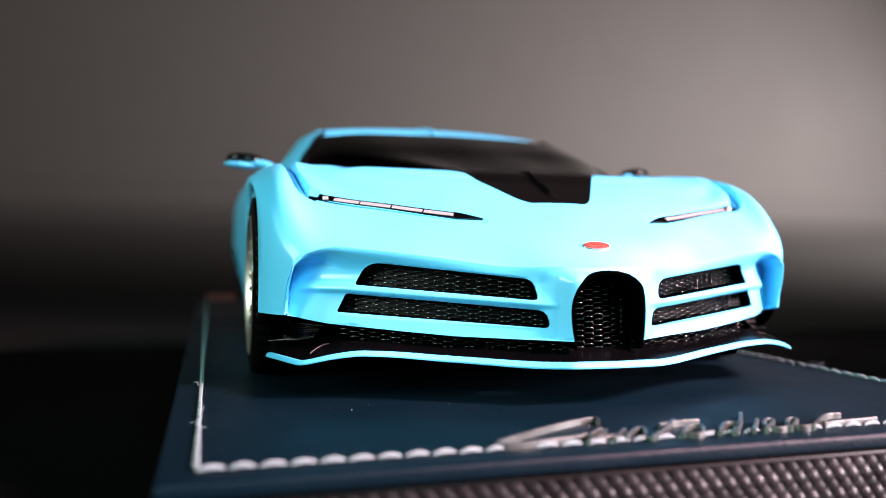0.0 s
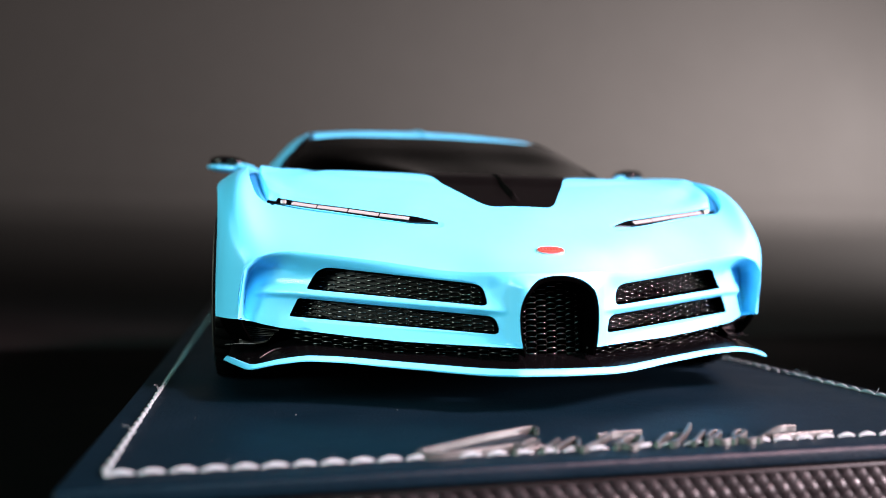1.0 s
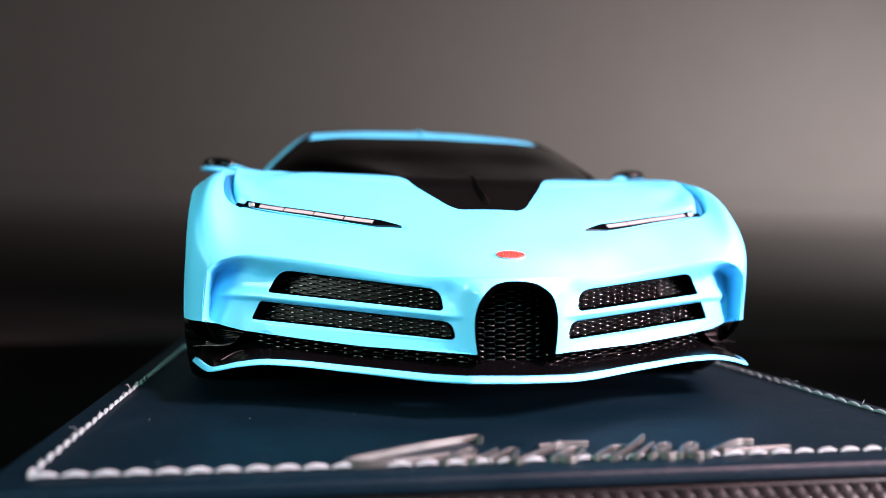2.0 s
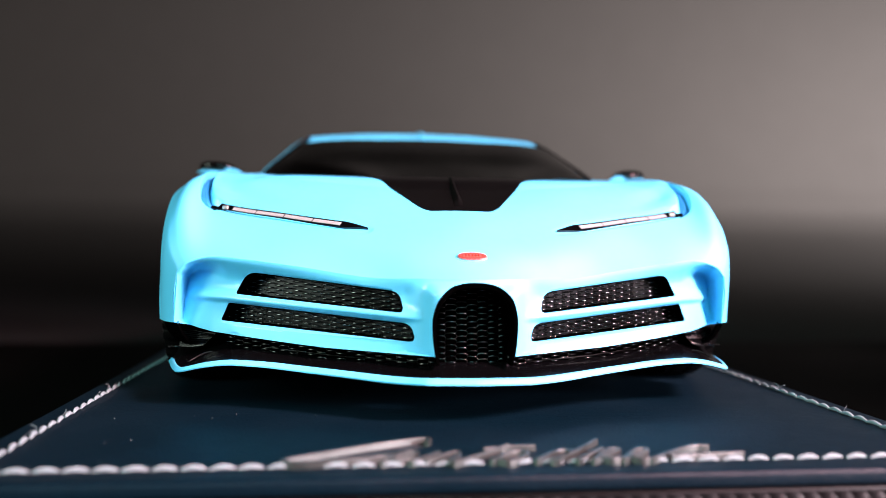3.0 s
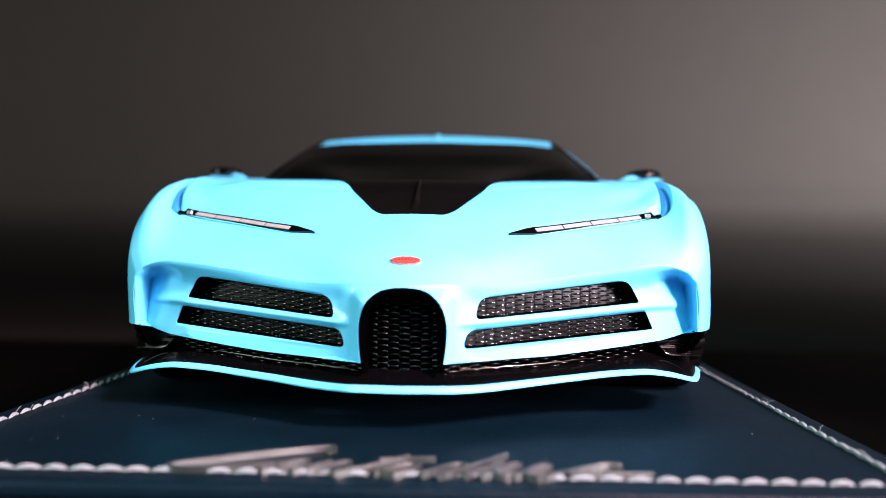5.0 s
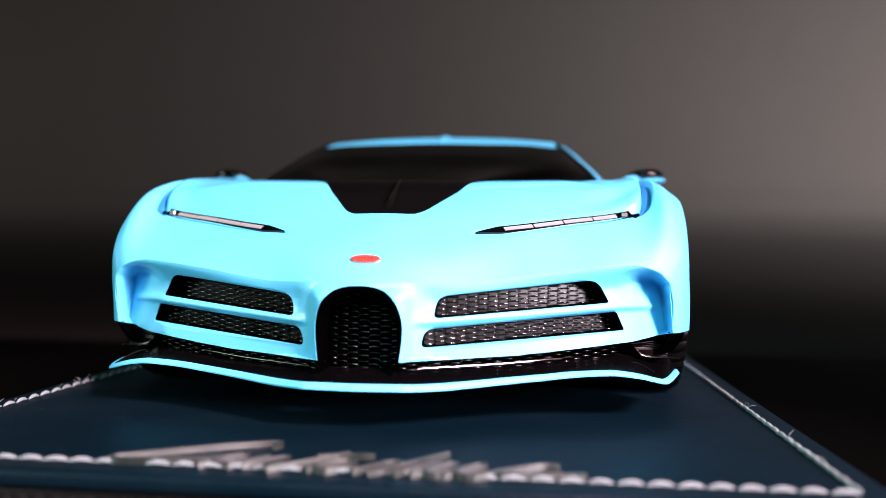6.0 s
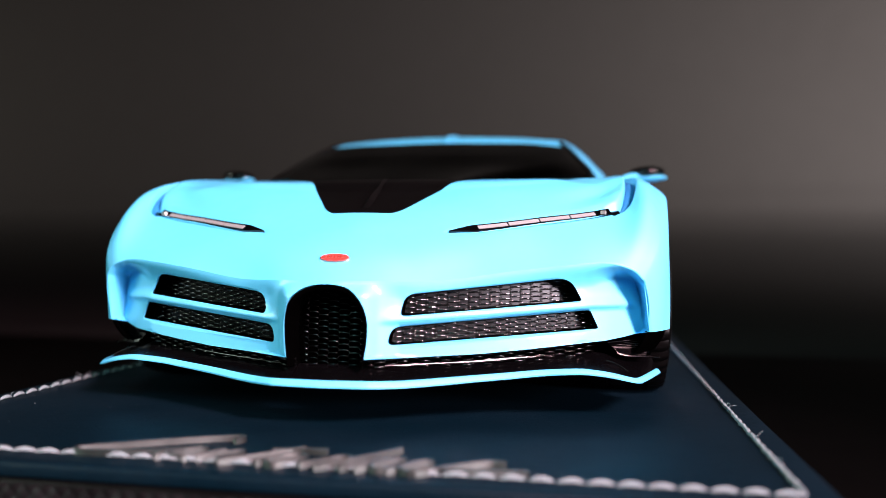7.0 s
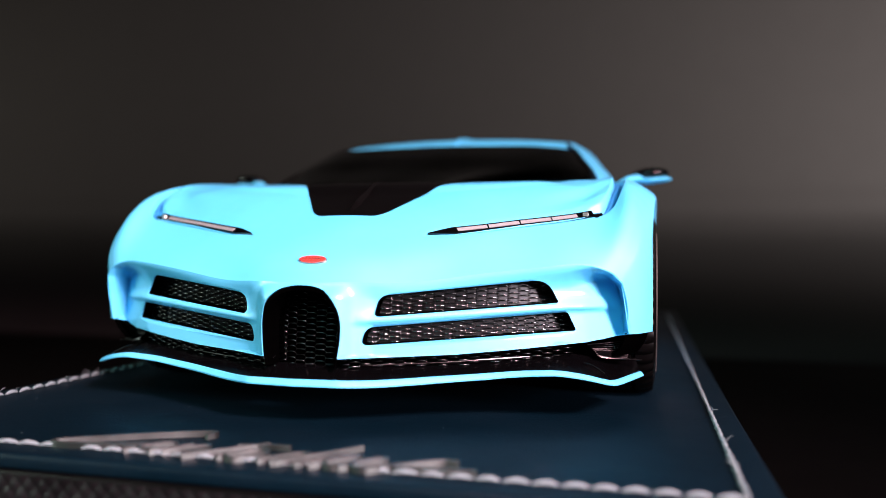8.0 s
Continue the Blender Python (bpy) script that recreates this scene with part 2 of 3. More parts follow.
def relief(g):
    """Presses the lamp slots and the channel beside the bonnet into the shell, and lifts the bonnet's edge over the lamps."""
    flat = g.reshape(-1, 3)
    plan = np.stack([np.abs(flat[:, 0]), flat[:, 1]], 1)
    d, i, t = far_from(spline(HEAD, 24), plan)
    dz = -0.25 * (1 - smooth_step((d - 0.6) / 0.5))
    line = spline(HEAD, 24)
    behind = plan[:, 1] - np.interp(plan[:, 0], line[:, 0], line[:, 1])
    run = smooth_step((plan[:, 0] - 17) / 8) * (1 - smooth_step((plan[:, 0] - 49) / 2))
    dz += 0.25 * run * smooth_step((behind - 0.9) / 1.5) * (1 - smooth_step((behind - 4) / 14))
    d, i, t = far_from(spline(CHANNEL, 40), plan)
    dz += -2.2 * (1 - smooth_step((d - 0.85) / 0.5))
    way = spline(CHANNEL, 40)
    inner = np.interp(plan[:, 1], way[:, 1], way[:, 0]) - plan[:, 0]
    dz += 0.5 * (plan[:, 1] > 33) * smooth_step(inner - 0.4) * (1 - smooth_step((inner - 1.5) / 4.5))
    d, i, t = far_from(spline([(46.0, 43), (42, 47), (37.5, 55), (36, 80)], 30), plan)
    dz += -0.45 * (1 - smooth_step(d / 5.5)) * (1 - smooth_step((plan[:, 1] - 58) / 12))
    crease = [(50.4, 43), (49.2, 40.6), (46.5, 38), (42, 34.6), (36, 30.5)]
    d, i, t = far_from(spline(crease, 30), plan)
    dz += -0.75 * (1 - smooth_step(d / 3.6)) * smooth_step((plan[:, 0] - 34) / 12)
    flat[:, 2] += dz
    return g


from mathutils.bvhtree import BVHTree

bm = grid_mesh(shell_grid)
PLAIN = BVHTree.FromBMesh(bm)
bm.free()
relief(shell_grid)


def dark_width(y):
    """Half the width of the dark panel and the windscreen at a place along the car."""
    return np.interp(y, [22.9, 23.1, 23.5, 24.2, 25.2, 43.0, 92.0, 110.0], [5.6, 6.2, 6.8, 7.5, 8.3, 18.0, 48.0, 49.0], left=-1)


rim = shell_grid[:, -1]


def lower_edge(n):
    """The foot of the fender: from the bumper's corner to the wheel, round its opening and down behind it."""
    out = []
    for v in np.linspace(0, 1, n):
        if v < 0.22:
            k = v / 0.22
            out.append((55.6 + 4.4 * k**0.62, 24.6 + 7.2 * k, 15.3))
        elif v < 0.86:
            a = radians(192 - 187 * (v - 0.22) / 0.64)
            out.append((60.0, WHEEL_Y + OPENING * math.cos(a), WHEEL_Z + OPENING * math.sin(a)))
        else:
            k = (v - 0.86) / 0.14
            out.append((60.0 - 0.3 * k, WHEEL_Y + OPENING + 26 * k, 20 - 12 * k))
    return np.array(out)


low = lower_edge(NV)
steps = np.linspace(0, 1, 19)[1:]
swell = smooth_step(np.linspace(0, 1, NV) / 0.3)
flank = np.stack([rim * (1 - s) + low * s + np.outer(swell, (4.2 * s * (1 - s) ** 2, -1.2 * s * (1 - s) ** 2, 0)) for s in steps], 1)
other = flank[:, ::-1] * (-1, 1, 1)
whole = np.concatenate([other, shell_grid, flank], 1)
# the shoulder between bonnet and fender runs smoothly, but for the front edge
for col, way in ((18, 1), (18 + NU - 1, -1)):
    a, b = (col - 14, col + 16) if way > 0 else (col - 16, col + 14)
    ease = smooth_step(np.arange(NV) / 6)[:, None, None]
    for _ in range(18):
        mid = (whole[:, a - 1 : b - 1] + 2 * whole[:, a:b] + whole[:, a + 1 : b + 1]) / 4
        whole[:, a:b] += (mid - whole[:, a:b]) * ease
bm = grid_mesh(whole, lambda m: m[1] < 46 or abs(m[0]) > dark_width(m[1]) - 1.5)
front_shell = part("front_shell", bm, PAINT, car, "cyan painted bonnet and fenders", sharp=75)
bm = grid_mesh(shell_grid)
TREE = BVHTree.FromBMesh(bm)
bm.free()


def roof_of(x, y):
    """The height of the shell over a place of the plan."""
    hit = TREE.ray_cast(Vector((x, y, 200)), Vector((0, 0, -1)))[0]
    return hit.z if hit else 45.0


def face_at(x, z):
    """The place on the shell that is met from the front."""
    hit = TREE.ray_cast(Vector((x, -60, z)), Vector((0, 1, 0)))[0]
    return hit if hit else Vector((x, 10, z))


# ---------------------------------------------------------------- bumper face, set back under the shell's edge
edge_line = np.concatenate([shell_grid[0, NU // 2 :], spline([tuple(shell_grid[0, -1]), (55.2, 22.6, 21), (55.6, 24.6, 15.3)], 14)[1:]])
shoe_half = spline([(7.0, 11.8), (7.4, 15.0), (7.4, 18.5), (6.4, 21.6), (4.4, 23.55), (2.1, 24.3), (0, 24.45)], 26)
bottom = [(7.0, 11.8), (16, 11.8), (26, 12.1), (34, 12.7), (40, 13.2), (47.7, 13.8), (51, 14.3), (53, 14.7), (55.6, 15.3)]
UPPER = rounded([(12.1, 18.85), (43.2, 21.2), (40.9, 25.5), (12.9, 22.65)], [1.2, 0.6, 3.2, 1.8])
LOWER = rounded([(10.0, 13.8), (46.2, 16.0), (44.6, 19.5), (10.9, 17.05)], [1.4, 0.5, 0.5, 1.4])


def bumper_depth(xz):
    """How far back the bumper's face lies at places (x, z) of its front view."""
    x, z = np.abs(xz[:, 0]), xz[:, 1]
    y = np.interp(x, [0, 6.5, 7.5, 9, 12, 20, 30, 43, 48, 50.5, 52.4, 53.8, 54.8, 56], [-0.4, 0.3, 1.0, 2.8, 4.9, 8.6, 13.2, 19.5, 22.8, 24.8, 26.4, 27.6, 28.4, 29.0])
    w = smooth_step((x - 8) / 30)
    y = y + np.where(z > 19.5, 0.03, 0.12) * (z - 19.5) * w
    bar = np.interp(x, [11, 45], [18.1, 20.3])
    y = y - 1.0 * np.exp(-(((z - bar) / np.where(z > bar, 1.5, 0.55)) ** 2)) * smooth_step((x - 8) / 5) * (1 - smooth_step((x - 51) / 3))
    d, i, t = far_from(edge_line[:, [0, 2]], np.stack([x, z], 1))
    rim_y = edge_line[i, 1] * (1 - t) + edge_line[np.minimum(i + 1, len(edge_line) - 1), 1] * t
    wide = np.interp(x, [0, 8, 20, 45, 52, 56], [3.0, 2.8, 4.2, 4.4, 1.6, 0.8])
    k = smooth_step(d / wide) 
    return rim_y * (1 - k) + y * k


from mathutils.geometry import delaunay_2d_cdt

half = np.concatenate([shoe_half[:, :], edge_line[:, [0, 2]], np.array(bottom[::-1])[1:-1]])
xs, zs = np.meshgrid(np.arange(0.4, 56, 0.55), np.arange(9.0, 30, 0.3))
zs = zs + 0.0647 * xs  # rows run along the sloping bars
fx, fz = np.meshgrid(np.arange(50.2, 55.6, 0.27), np.arange(14.0, 28, 0.4))
pts = np.stack([np.r_[xs[xs < 50], fx.ravel()], np.r_[zs[xs < 50], fz.ravel()]], 1)
ok = inside(half, pts)
for hole in (UPPER, LOWER):
    ok &= ~inside(hole, pts) & (far_from(hole, pts, True)[0] > 0.28)
ok &= far_from(half, pts, True)[0] > 0.2
pts = pts[ok]
loops = [half, UPPER, LOWER]
coords, edges = [], []
for loop in loops:
    k = len(coords)
    coords += [Vector(p) for p in loop]
    edges += [(k + i, k + (i + 1) % len(loop)) for i in range(len(loop))]
coords += [Vector(p) for p in pts]
tri_v, tri_e, tri_f, *_ = delaunay_2d_cdt(coords, edges, [], 0, 1e-5)
flat = np.array([tuple(v) for v in tri_v])
mids = np.array([flat[list(f)].mean(0) for f in tri_f])
good = inside(half, mids)
for hole in (UPPER, LOWER):
    good &= ~inside(hole, mids)
deep = bumper_depth(flat)
bm = bmesh.new()
for sign in (1, -1):
    vs = [bm.verts.new((sign * p[0], d, p[1])) for p, d in zip(flat, deep)]
    for f, g_ in zip(tri_f, good):
        if g_:
            bm.faces.new([vs[i] for i in (f if sign > 0 else f[::-1])])
bmesh.ops.delete(bm, geom=[v for v in bm.verts if not v.link_faces], context="VERTS")
bmesh.ops.remove_doubles(bm, verts=bm.verts, dist=0.02)
bmesh.ops.recalc_face_normals(bm, faces=bm.faces)
# the rims of the openings turn inwards
rim_edges = [e for e in bm.edges if e.is_boundary and max(abs(v.co.x) for v in e.verts) > 0.02 and not any(far_from(edge_line[:, [0, 2]], np.array([[abs(v.co.x), v.co.z]]))[0][0] < 0.05 for v in e.verts)]
for depth in (0.2, 0.25):
    res = bmesh.ops.extrude_edge_only(bm, edges=rim_edges)
    for v in (e for e in res["geom"] if isinstance(e, bmesh.types.BMVert)):
        v.co.y += depth
    rim_edges = [e for e in res["geom"] if isinstance(e, bmesh.types.BMEdge) and e.is_boundary]
bmesh.ops.recalc_face_normals(bm, faces=bm.faces)
bumper = part("front_bumper", bm, PAINT, car, sharp=50)


# the shell's front edge is rolled over towards the recess
for sign in (1, -1):
    lip = edge_line[edge_line[:, 0] > 42.0]
    part("arch_lip", tube([(sign * (x + 0.12), y + 0.22, z + 0.1) for x, y, z in lip], 0.28, 8, taper=True), PAINT, car)


def mesh_panel(outline, depth, sign=1, pitch_x=1.79, pitch_z=0.88):
    """A sheet of woven links inside an outline of the front view: proud level bars in staggered columns, tied by thin slanting wires."""
    bm = bmesh.new()
    lo, hi = outline.min(0), outline.max(0)
    centres = []
    for c, x in enumerate(np.arange(lo[0] - pitch_x * 0.3, hi[0] + pitch_x, pitch_x)):
        for z in np.arange(lo[1] - pitch_z, hi[1] + pitch_z, pitch_z):
            centres.append((x, z + (c % 2) * pitch_z / 2))
    centres = np.array(centres)
    near = inside(outline, centres) | (far_from(outline, centres, True)[0] < pitch_x * 0.3)

    def wire(points, radii, n):
        rings = []
        for (px, py, pz), r in zip(points, radii):
            y = depth(np.array([[px, pz]]))[0]
            rings.append([bm.verts.new((sign * px, y + py - 1.1 * r * math.sin(2 * math.pi * q / n), pz + r * math.cos(2 * math.pi * q / n))) for q in range(n)])
        for a, b in zip(rings, rings[1:]):
            for q in range(n):
                bm.faces.new((a[q], a[(q + 1) % n], b[(q + 1) % n], b[q]))

    for x, z in centres[near]:
        bar = [(x + u * pitch_x, back, z + drop * pitch_z) for u, back, drop in ((-0.50, 0.10, -0.26), (-0.44, -0.12, -0.10), (-0.32, -0.22, 0.0), (0.0, -0.25, 0.02), (0.32, -0.22, 0.0), (0.44, -0.12, -0.10), (0.50, 0.10, -0.26))]
        wire(bar, (0.07, 0.11, 0.13, 0.14, 0.13, 0.11, 0.07), 8)
        for side in (-1, 1):
            wire([(x + side * 0.45 * pitch_x, 0.02, z), (x + side * 0.52 * pitch_x, 0.08, z + 0.27 * pitch_z)], (0.085, 0.075), 6)
    bmesh.ops.recalc_face_normals(bm, faces=bm.faces)
    return bm


def backing(outline, depth, sign=1, grow=1.06):
    bm = bmesh.new()
    mid = outline.mean(0)
    big = mid + (outline - mid) * grow
    bm.faces.new([bm.verts.new((sign * x, depth(np.array([[x, z]]))[0], z)) for x, z in big])
    bmesh.ops.triangulate(bm, faces=bm.faces[:])
    return thicken(bm, 0.4)


def behind(xz, gap):
    x = np.abs(xz[:, 0])
    y = np.interp(x, [0, 7.5, 12, 20, 30, 43, 50], [1.5, 2.8, 5.6, 9.6, 14.6, 21.4, 26.2])
    return y + 0.12 * (xz[:, 1] - 19.5) * smooth_step((x - 8) / 30) + gap


for sign in (1, -1):
    for hole in (UPPER, LOWER):
        panel = part("grille_mesh", mesh_panel(hole, lambda p: behind(p, 1.2), sign), MESH_BLACK, bumper, "black chrome woven mesh", sharp=180)
        rim_front = np.array([(sign * x, y, z) for (x, z), y in zip(hole, bumper_depth(hole) + 0.4)])
        wall_rows = np.array([np.concatenate([rim_front, rim_front[:1]]) + (0, d, 0) for d in (0.0, 1.5, 3.0)])
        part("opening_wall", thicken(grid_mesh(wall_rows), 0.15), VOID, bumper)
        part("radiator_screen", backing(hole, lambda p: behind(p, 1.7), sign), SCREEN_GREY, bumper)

# horseshoe grille: black surround, mesh, dark screen
full_shoe = np.concatenate([shoe_half, shoe_half[-2::-1] * (-1, 1), np.array([(-6.8, 10.4), (6.8, 10.4)])])
# the surround is a band that runs back from the bumper's opening
ring = np.concatenate([np.array([(6.8, 10.2)]), shoe_half, shoe_half[-2::-1] * (-1, 1), np.array([(-6.8, 10.2)])])
ring_y = bumper_depth(ring)
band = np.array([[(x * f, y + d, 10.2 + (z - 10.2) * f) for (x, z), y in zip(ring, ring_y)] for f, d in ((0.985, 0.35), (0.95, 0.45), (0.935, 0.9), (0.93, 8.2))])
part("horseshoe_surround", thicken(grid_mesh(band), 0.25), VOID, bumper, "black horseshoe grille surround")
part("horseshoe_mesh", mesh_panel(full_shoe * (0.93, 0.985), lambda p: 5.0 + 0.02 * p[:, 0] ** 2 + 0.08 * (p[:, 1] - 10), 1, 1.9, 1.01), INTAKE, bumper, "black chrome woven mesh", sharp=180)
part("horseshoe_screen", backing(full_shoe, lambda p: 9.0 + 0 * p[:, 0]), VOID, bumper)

# lower intake: a dark mesh band under the bumper
for sign in (1, -1):
    band = np.array([(7.5, 9.6), (30, 10.6), (45, 11.6), (45, 14.2), (38, 13.6), (26, 12.2), (7.5, 11.8)])
    part("intake_mesh", mesh_panel(band, lambda p: behind(p, 0.9), sign), INTAKE, bumper, "black chrome mesh of the lower intake", sharp=180)
    sill = [(sign * x, behind(np.array([[x, z]]), 0.35)[0], z) for x, z in ((9.5, 10.25), (16, 10.35), (24, 10.55), (31, 10.95), (38, 11.3))]
    part("intake_sill", tube(sill, 0.11, 8, n=24, taper=True), INTAKE, bumper, "thin black chrome rail at the foot of the intake")
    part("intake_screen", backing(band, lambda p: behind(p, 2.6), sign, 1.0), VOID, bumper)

# ---------------------------------------------------------------- splitter
SPLIT = [(0, -2.2, 8.4), (4, -1.9, 8.4), (7.6, -1.5, 8.38), (8.9, -1.0, 8.32), (11, 0.4, 8.2), (14, 2.2, 8.15), (18, 4.4, 8.25), (24, 7.6, 8.5), (30, 10.2, 8.8), (36, 12.0, 9.25), (41, 12.8, 9.5), (44, 13.5, 9.45), (48, 14.9, 8.8), (51.3, 16.6, 7.9), (52.8, 18.0, 7.5), (53.9, 20.4, 7.45), (55.4, 25.0, 7.4), (57.6, 33.0, 7.2)]
lead = spline(SPLIT, 160)
full = np.concatenate([lead[:0:-1] * (-1, 1, 1), lead])
back = full.copy()
back[:, 1] = np.interp(np.abs(full[:, 0]), [0, 7, 20, 43, 52, 58.6], [5.0, 5.2, 11.2, 23.0, 31, 37])
back[:, 0] *= 0.985
back[:, 2] = np.interp(np.abs(full[:, 0]), [0, 7, 16, 26, 38, 46, 52, 58.6], [10.2, 10.2, 10.2, 10.4, 11.2, 11.2, 9.6, 9.4])
plate = np.array([full * (1 - s) + back * s for s in np.linspace(0, 1, 8)])
splitter = part("front_splitter", thicken(grid_mesh(plate), 0.9), SPLIT_BLACK, car, "black front splitter with cyan edge")
strip = bmesh.new()
prof = [(0.1, 0.12), (-0.22, 0.10), (-0.42, -0.05), (-0.84, -0.72), (-0.78, -1.0), (0.1, -1.0)]
rows = []
for k, p in enumerate(full):
    d = Vector(full[min(k + 1, len(full) - 1)] - full[max(k - 1, 0)]).normalized()
    out = Vector((d.y, -d.x, 0)).normalized()
    rows.append([strip.verts.new(Vector(p) - out * a + Vector((0, 0, b * float(np.interp(abs(p[0]), [16, 50], [1.0, 0.78]))))) for a, b in prof])
for a, b in zip(rows, rows[1:]):
    for k in range(len(prof)):
        n_ = (k + 1) % len(prof)
        strip.faces.new((a[k], a[n_], b[n_], b[k]))
strip.faces.new(rows[0]), strip.faces.new(rows[-1][::-1])
bmesh.ops.recalc_face_normals(strip, faces=strip.faces)
part("splitter_edge", strip, PAINT, splitter, "cyan painted edge strip")

# under-body and corner ducts
part("underbody", block(-53, 53, 35, 240, 4.5, 14, 1.0), VOID, car)
part("front_undertray", block(-42, 42, 20, 40, 5.5, 9.0, 0.8), VOID, car)
for sign in (1, -1):
    # a rounded black body with a ribbed scoop let into it, under the bumper's outer corner
    bm = bmesh.new()
    bmesh.ops.create_uvsphere(bm, u_segments=28, v_segments=16, radius=1, matrix=Matrix.Translation((sign * 51.6, 33.4, 11.9)) @ Matrix.Diagonal((5.2, 4.6, 2.5, 1)))
    duct = part("corner_duct", bm, VOID, car, "black ribbed corner duct below the bumper")
    scoop = [[(47.8, 25.7, 13.1), (51.4, 27.2, 13.5), (55.4, 29.2, 13.9)], [(48.9, 26.9, 12.0), (52.0, 28.1, 12.0), (55.4, 29.6, 12.1)], [(50.0, 26.4, 10.8), (52.4, 27.3, 10.4), (55.2, 28.8, 10.2)]]
    g = loft([[(sign * x, y, z) for x, y, z in line] for line in scoop], 14, 17)
    part("duct_scoop", thicken(grid_mesh(g), 0.3), SPLIT_BLACK, duct)
    for q in range(1, 16, 2):
        part("duct_rib", tube(g[:, q] + (0, -0.3, 0), 0.08, 5), RIB, duct)
    lip = [(sign * x, y, z) for x, y, z in ((49.7, 26.2, 11.0), (50.6, 26.3, 10.6), (52.4, 27.0, 10.35), (55.2, 28.6, 10.15), (58.0, 30.6, 9.8))]
    part("duct_lip", tube(lip, 0.13, 8, n=20), DUCT_LIP, duct, "bright edge of the duct")
    # a low fence that curves over the splitter's corner
    fence = [(sign * x, y, z) for x, y, z in ((47.6, 20.9, 10.1), (48.6, 20.7, 9.95), (49.8, 20.2, 9.5), (51.4, 19.2, 8.6))]
    part("splitter_fence", tube(fence, 0.12, 8, n=16), SATIN_BLACK, splitter)
    foot = low[: int(0.2 * NV)] + (-0.5, 0.4, -0.1)
    skirt = np.array([(foot + (-0.9 * q - 1.2 * q * q, 0.8 * q + 0.6 * q * q, -4.2 * q)) * (sign, 1, 1) for q in np.linspace(0, 1, 9)])
    part("side_skirt", thicken(grid_mesh(skirt), 0.6), VOID, car)

# ---------------------------------------------------------------- lamps and badge
def on_shell(x, y):
    """The place and the normal of the smooth shell, without its grooves, over a place of the plan."""
    hit, normal, *_ = PLAIN.ray_cast(Vector((x, y, 200)), Vector((0, 0, -1)))
    return (hit, normal if normal.z > 0 else -normal) if hit else (Vector((x, y, 40)), Vector((0, 0, 1)))


LAMP_LINE = spline(HEAD, 60)


def lamp_strip(a, b, low, high, lift, depth, n, sign, pointed=False):
    """A strip that lies along the lamp's line on the shell between two shares of its length."""
    bm, rows = bmesh.new(), []
    for s in np.linspace(a, b, n):
        k = s * 59
        i = min(int(k), 58)
        x, y = LAMP_LINE[i] * (1 - k + i) + LAMP_LINE[i + 1] * (k - i)
        d2 = LAMP_LINE[i + 1] - LAMP_LINE[i]
        p, nrm = on_shell(x, y)
        nrm = Vector((0.12, -0.62, 0.78)).normalized()
        along = Vector((d2[0], d2[1], 0.13 * d2[0])).normalized()
        up = nrm.cross(along).normalized()
        up = up if up.z > 0 else -up
        taper = min(1.0, 0.06 + (s - a) / (b - a) * 6.5) if pointed else 1.0
        low_, high_ = low - 0.5 * s, high - 0.5 * s
        low_, high_ = (0.35 + (v - 0.35) * taper for v in (low_, high_))
        quad = [p + up * low_ + nrm * lift, p + up * high_ + nrm * lift, p + up * high_ - nrm * depth, p + up * low_ - nrm * depth]
        rows.append([bm.verts.new((sign * v.x, v.y, v.z)) for v in quad])
    for r0, r1 in zip(rows, rows[1:]):
        for k in range(4):
            bm.faces.new((r0[k], r0[(k + 1) % 4], r1[(k + 1) % 4], r1[k]))
    bm.faces.new(rows[0]), bm.faces.new(rows[-1][::-1])
    bmesh.ops.recalc_face_normals(bm, faces=bm.faces)
    return bm


for sign in (1, -1):
    lamp = part("headlight", lamp_strip(0.0, 1.0, -0.50, 1.32, 0.24, 1.6, 40, sign, True), GLOSS_BLACK, car, "slim black headlight slot with four lamp bars", sharp=30)
    for k in range(4):
        a = 0.175 + 0.178 * k
        part("lamp_bar", lamp_strip(a, a + 0.170, -0.14, 0.80, 0.36, 0.3, 6, sign), LED, lamp, "white lamp bar", sharp=30)
    p, nrm = on_shell(*LAMP_LINE[56])
    bm = block(sign * p.x - 0.55, sign * p.x + 0.55, p.y - 0.9, p.y + 0.1, p.z - 0.35, p.z + 0.5, 0.16, 1)
    part("side_lamp", bm, SILVER, lamp, "small square chrome lamp", sharp=30)

# the painted edge below each lamp is rolled
for sign in (1, -1):
    edge = []
    for k in range(8, 58, 3):
        q, nrm = on_shell(*LAMP_LINE[k])
        edge.append((sign * q.x, q.y - 0.95 - 0.004 * k, q.z - 0.62 + 0.002 * k))
    part("lamp_edge", tube(edge, 0.17, 8, n=40, taper=True), PAINT, car)

# strips of painted-in shade at the bottom of the channels between bonnet and fenders
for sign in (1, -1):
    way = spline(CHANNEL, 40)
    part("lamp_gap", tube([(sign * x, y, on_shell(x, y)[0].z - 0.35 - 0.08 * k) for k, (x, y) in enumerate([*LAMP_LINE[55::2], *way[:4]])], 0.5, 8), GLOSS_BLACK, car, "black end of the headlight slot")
    part("channel_shade", tube([(sign * x, y, on_shell(x, y)[0].z - 2.3) for x, y in way[3:]], 1.1, 8), SHADE_BLUE, car, "deep blue strip of painted-in shade in the gap beside the bonnet")

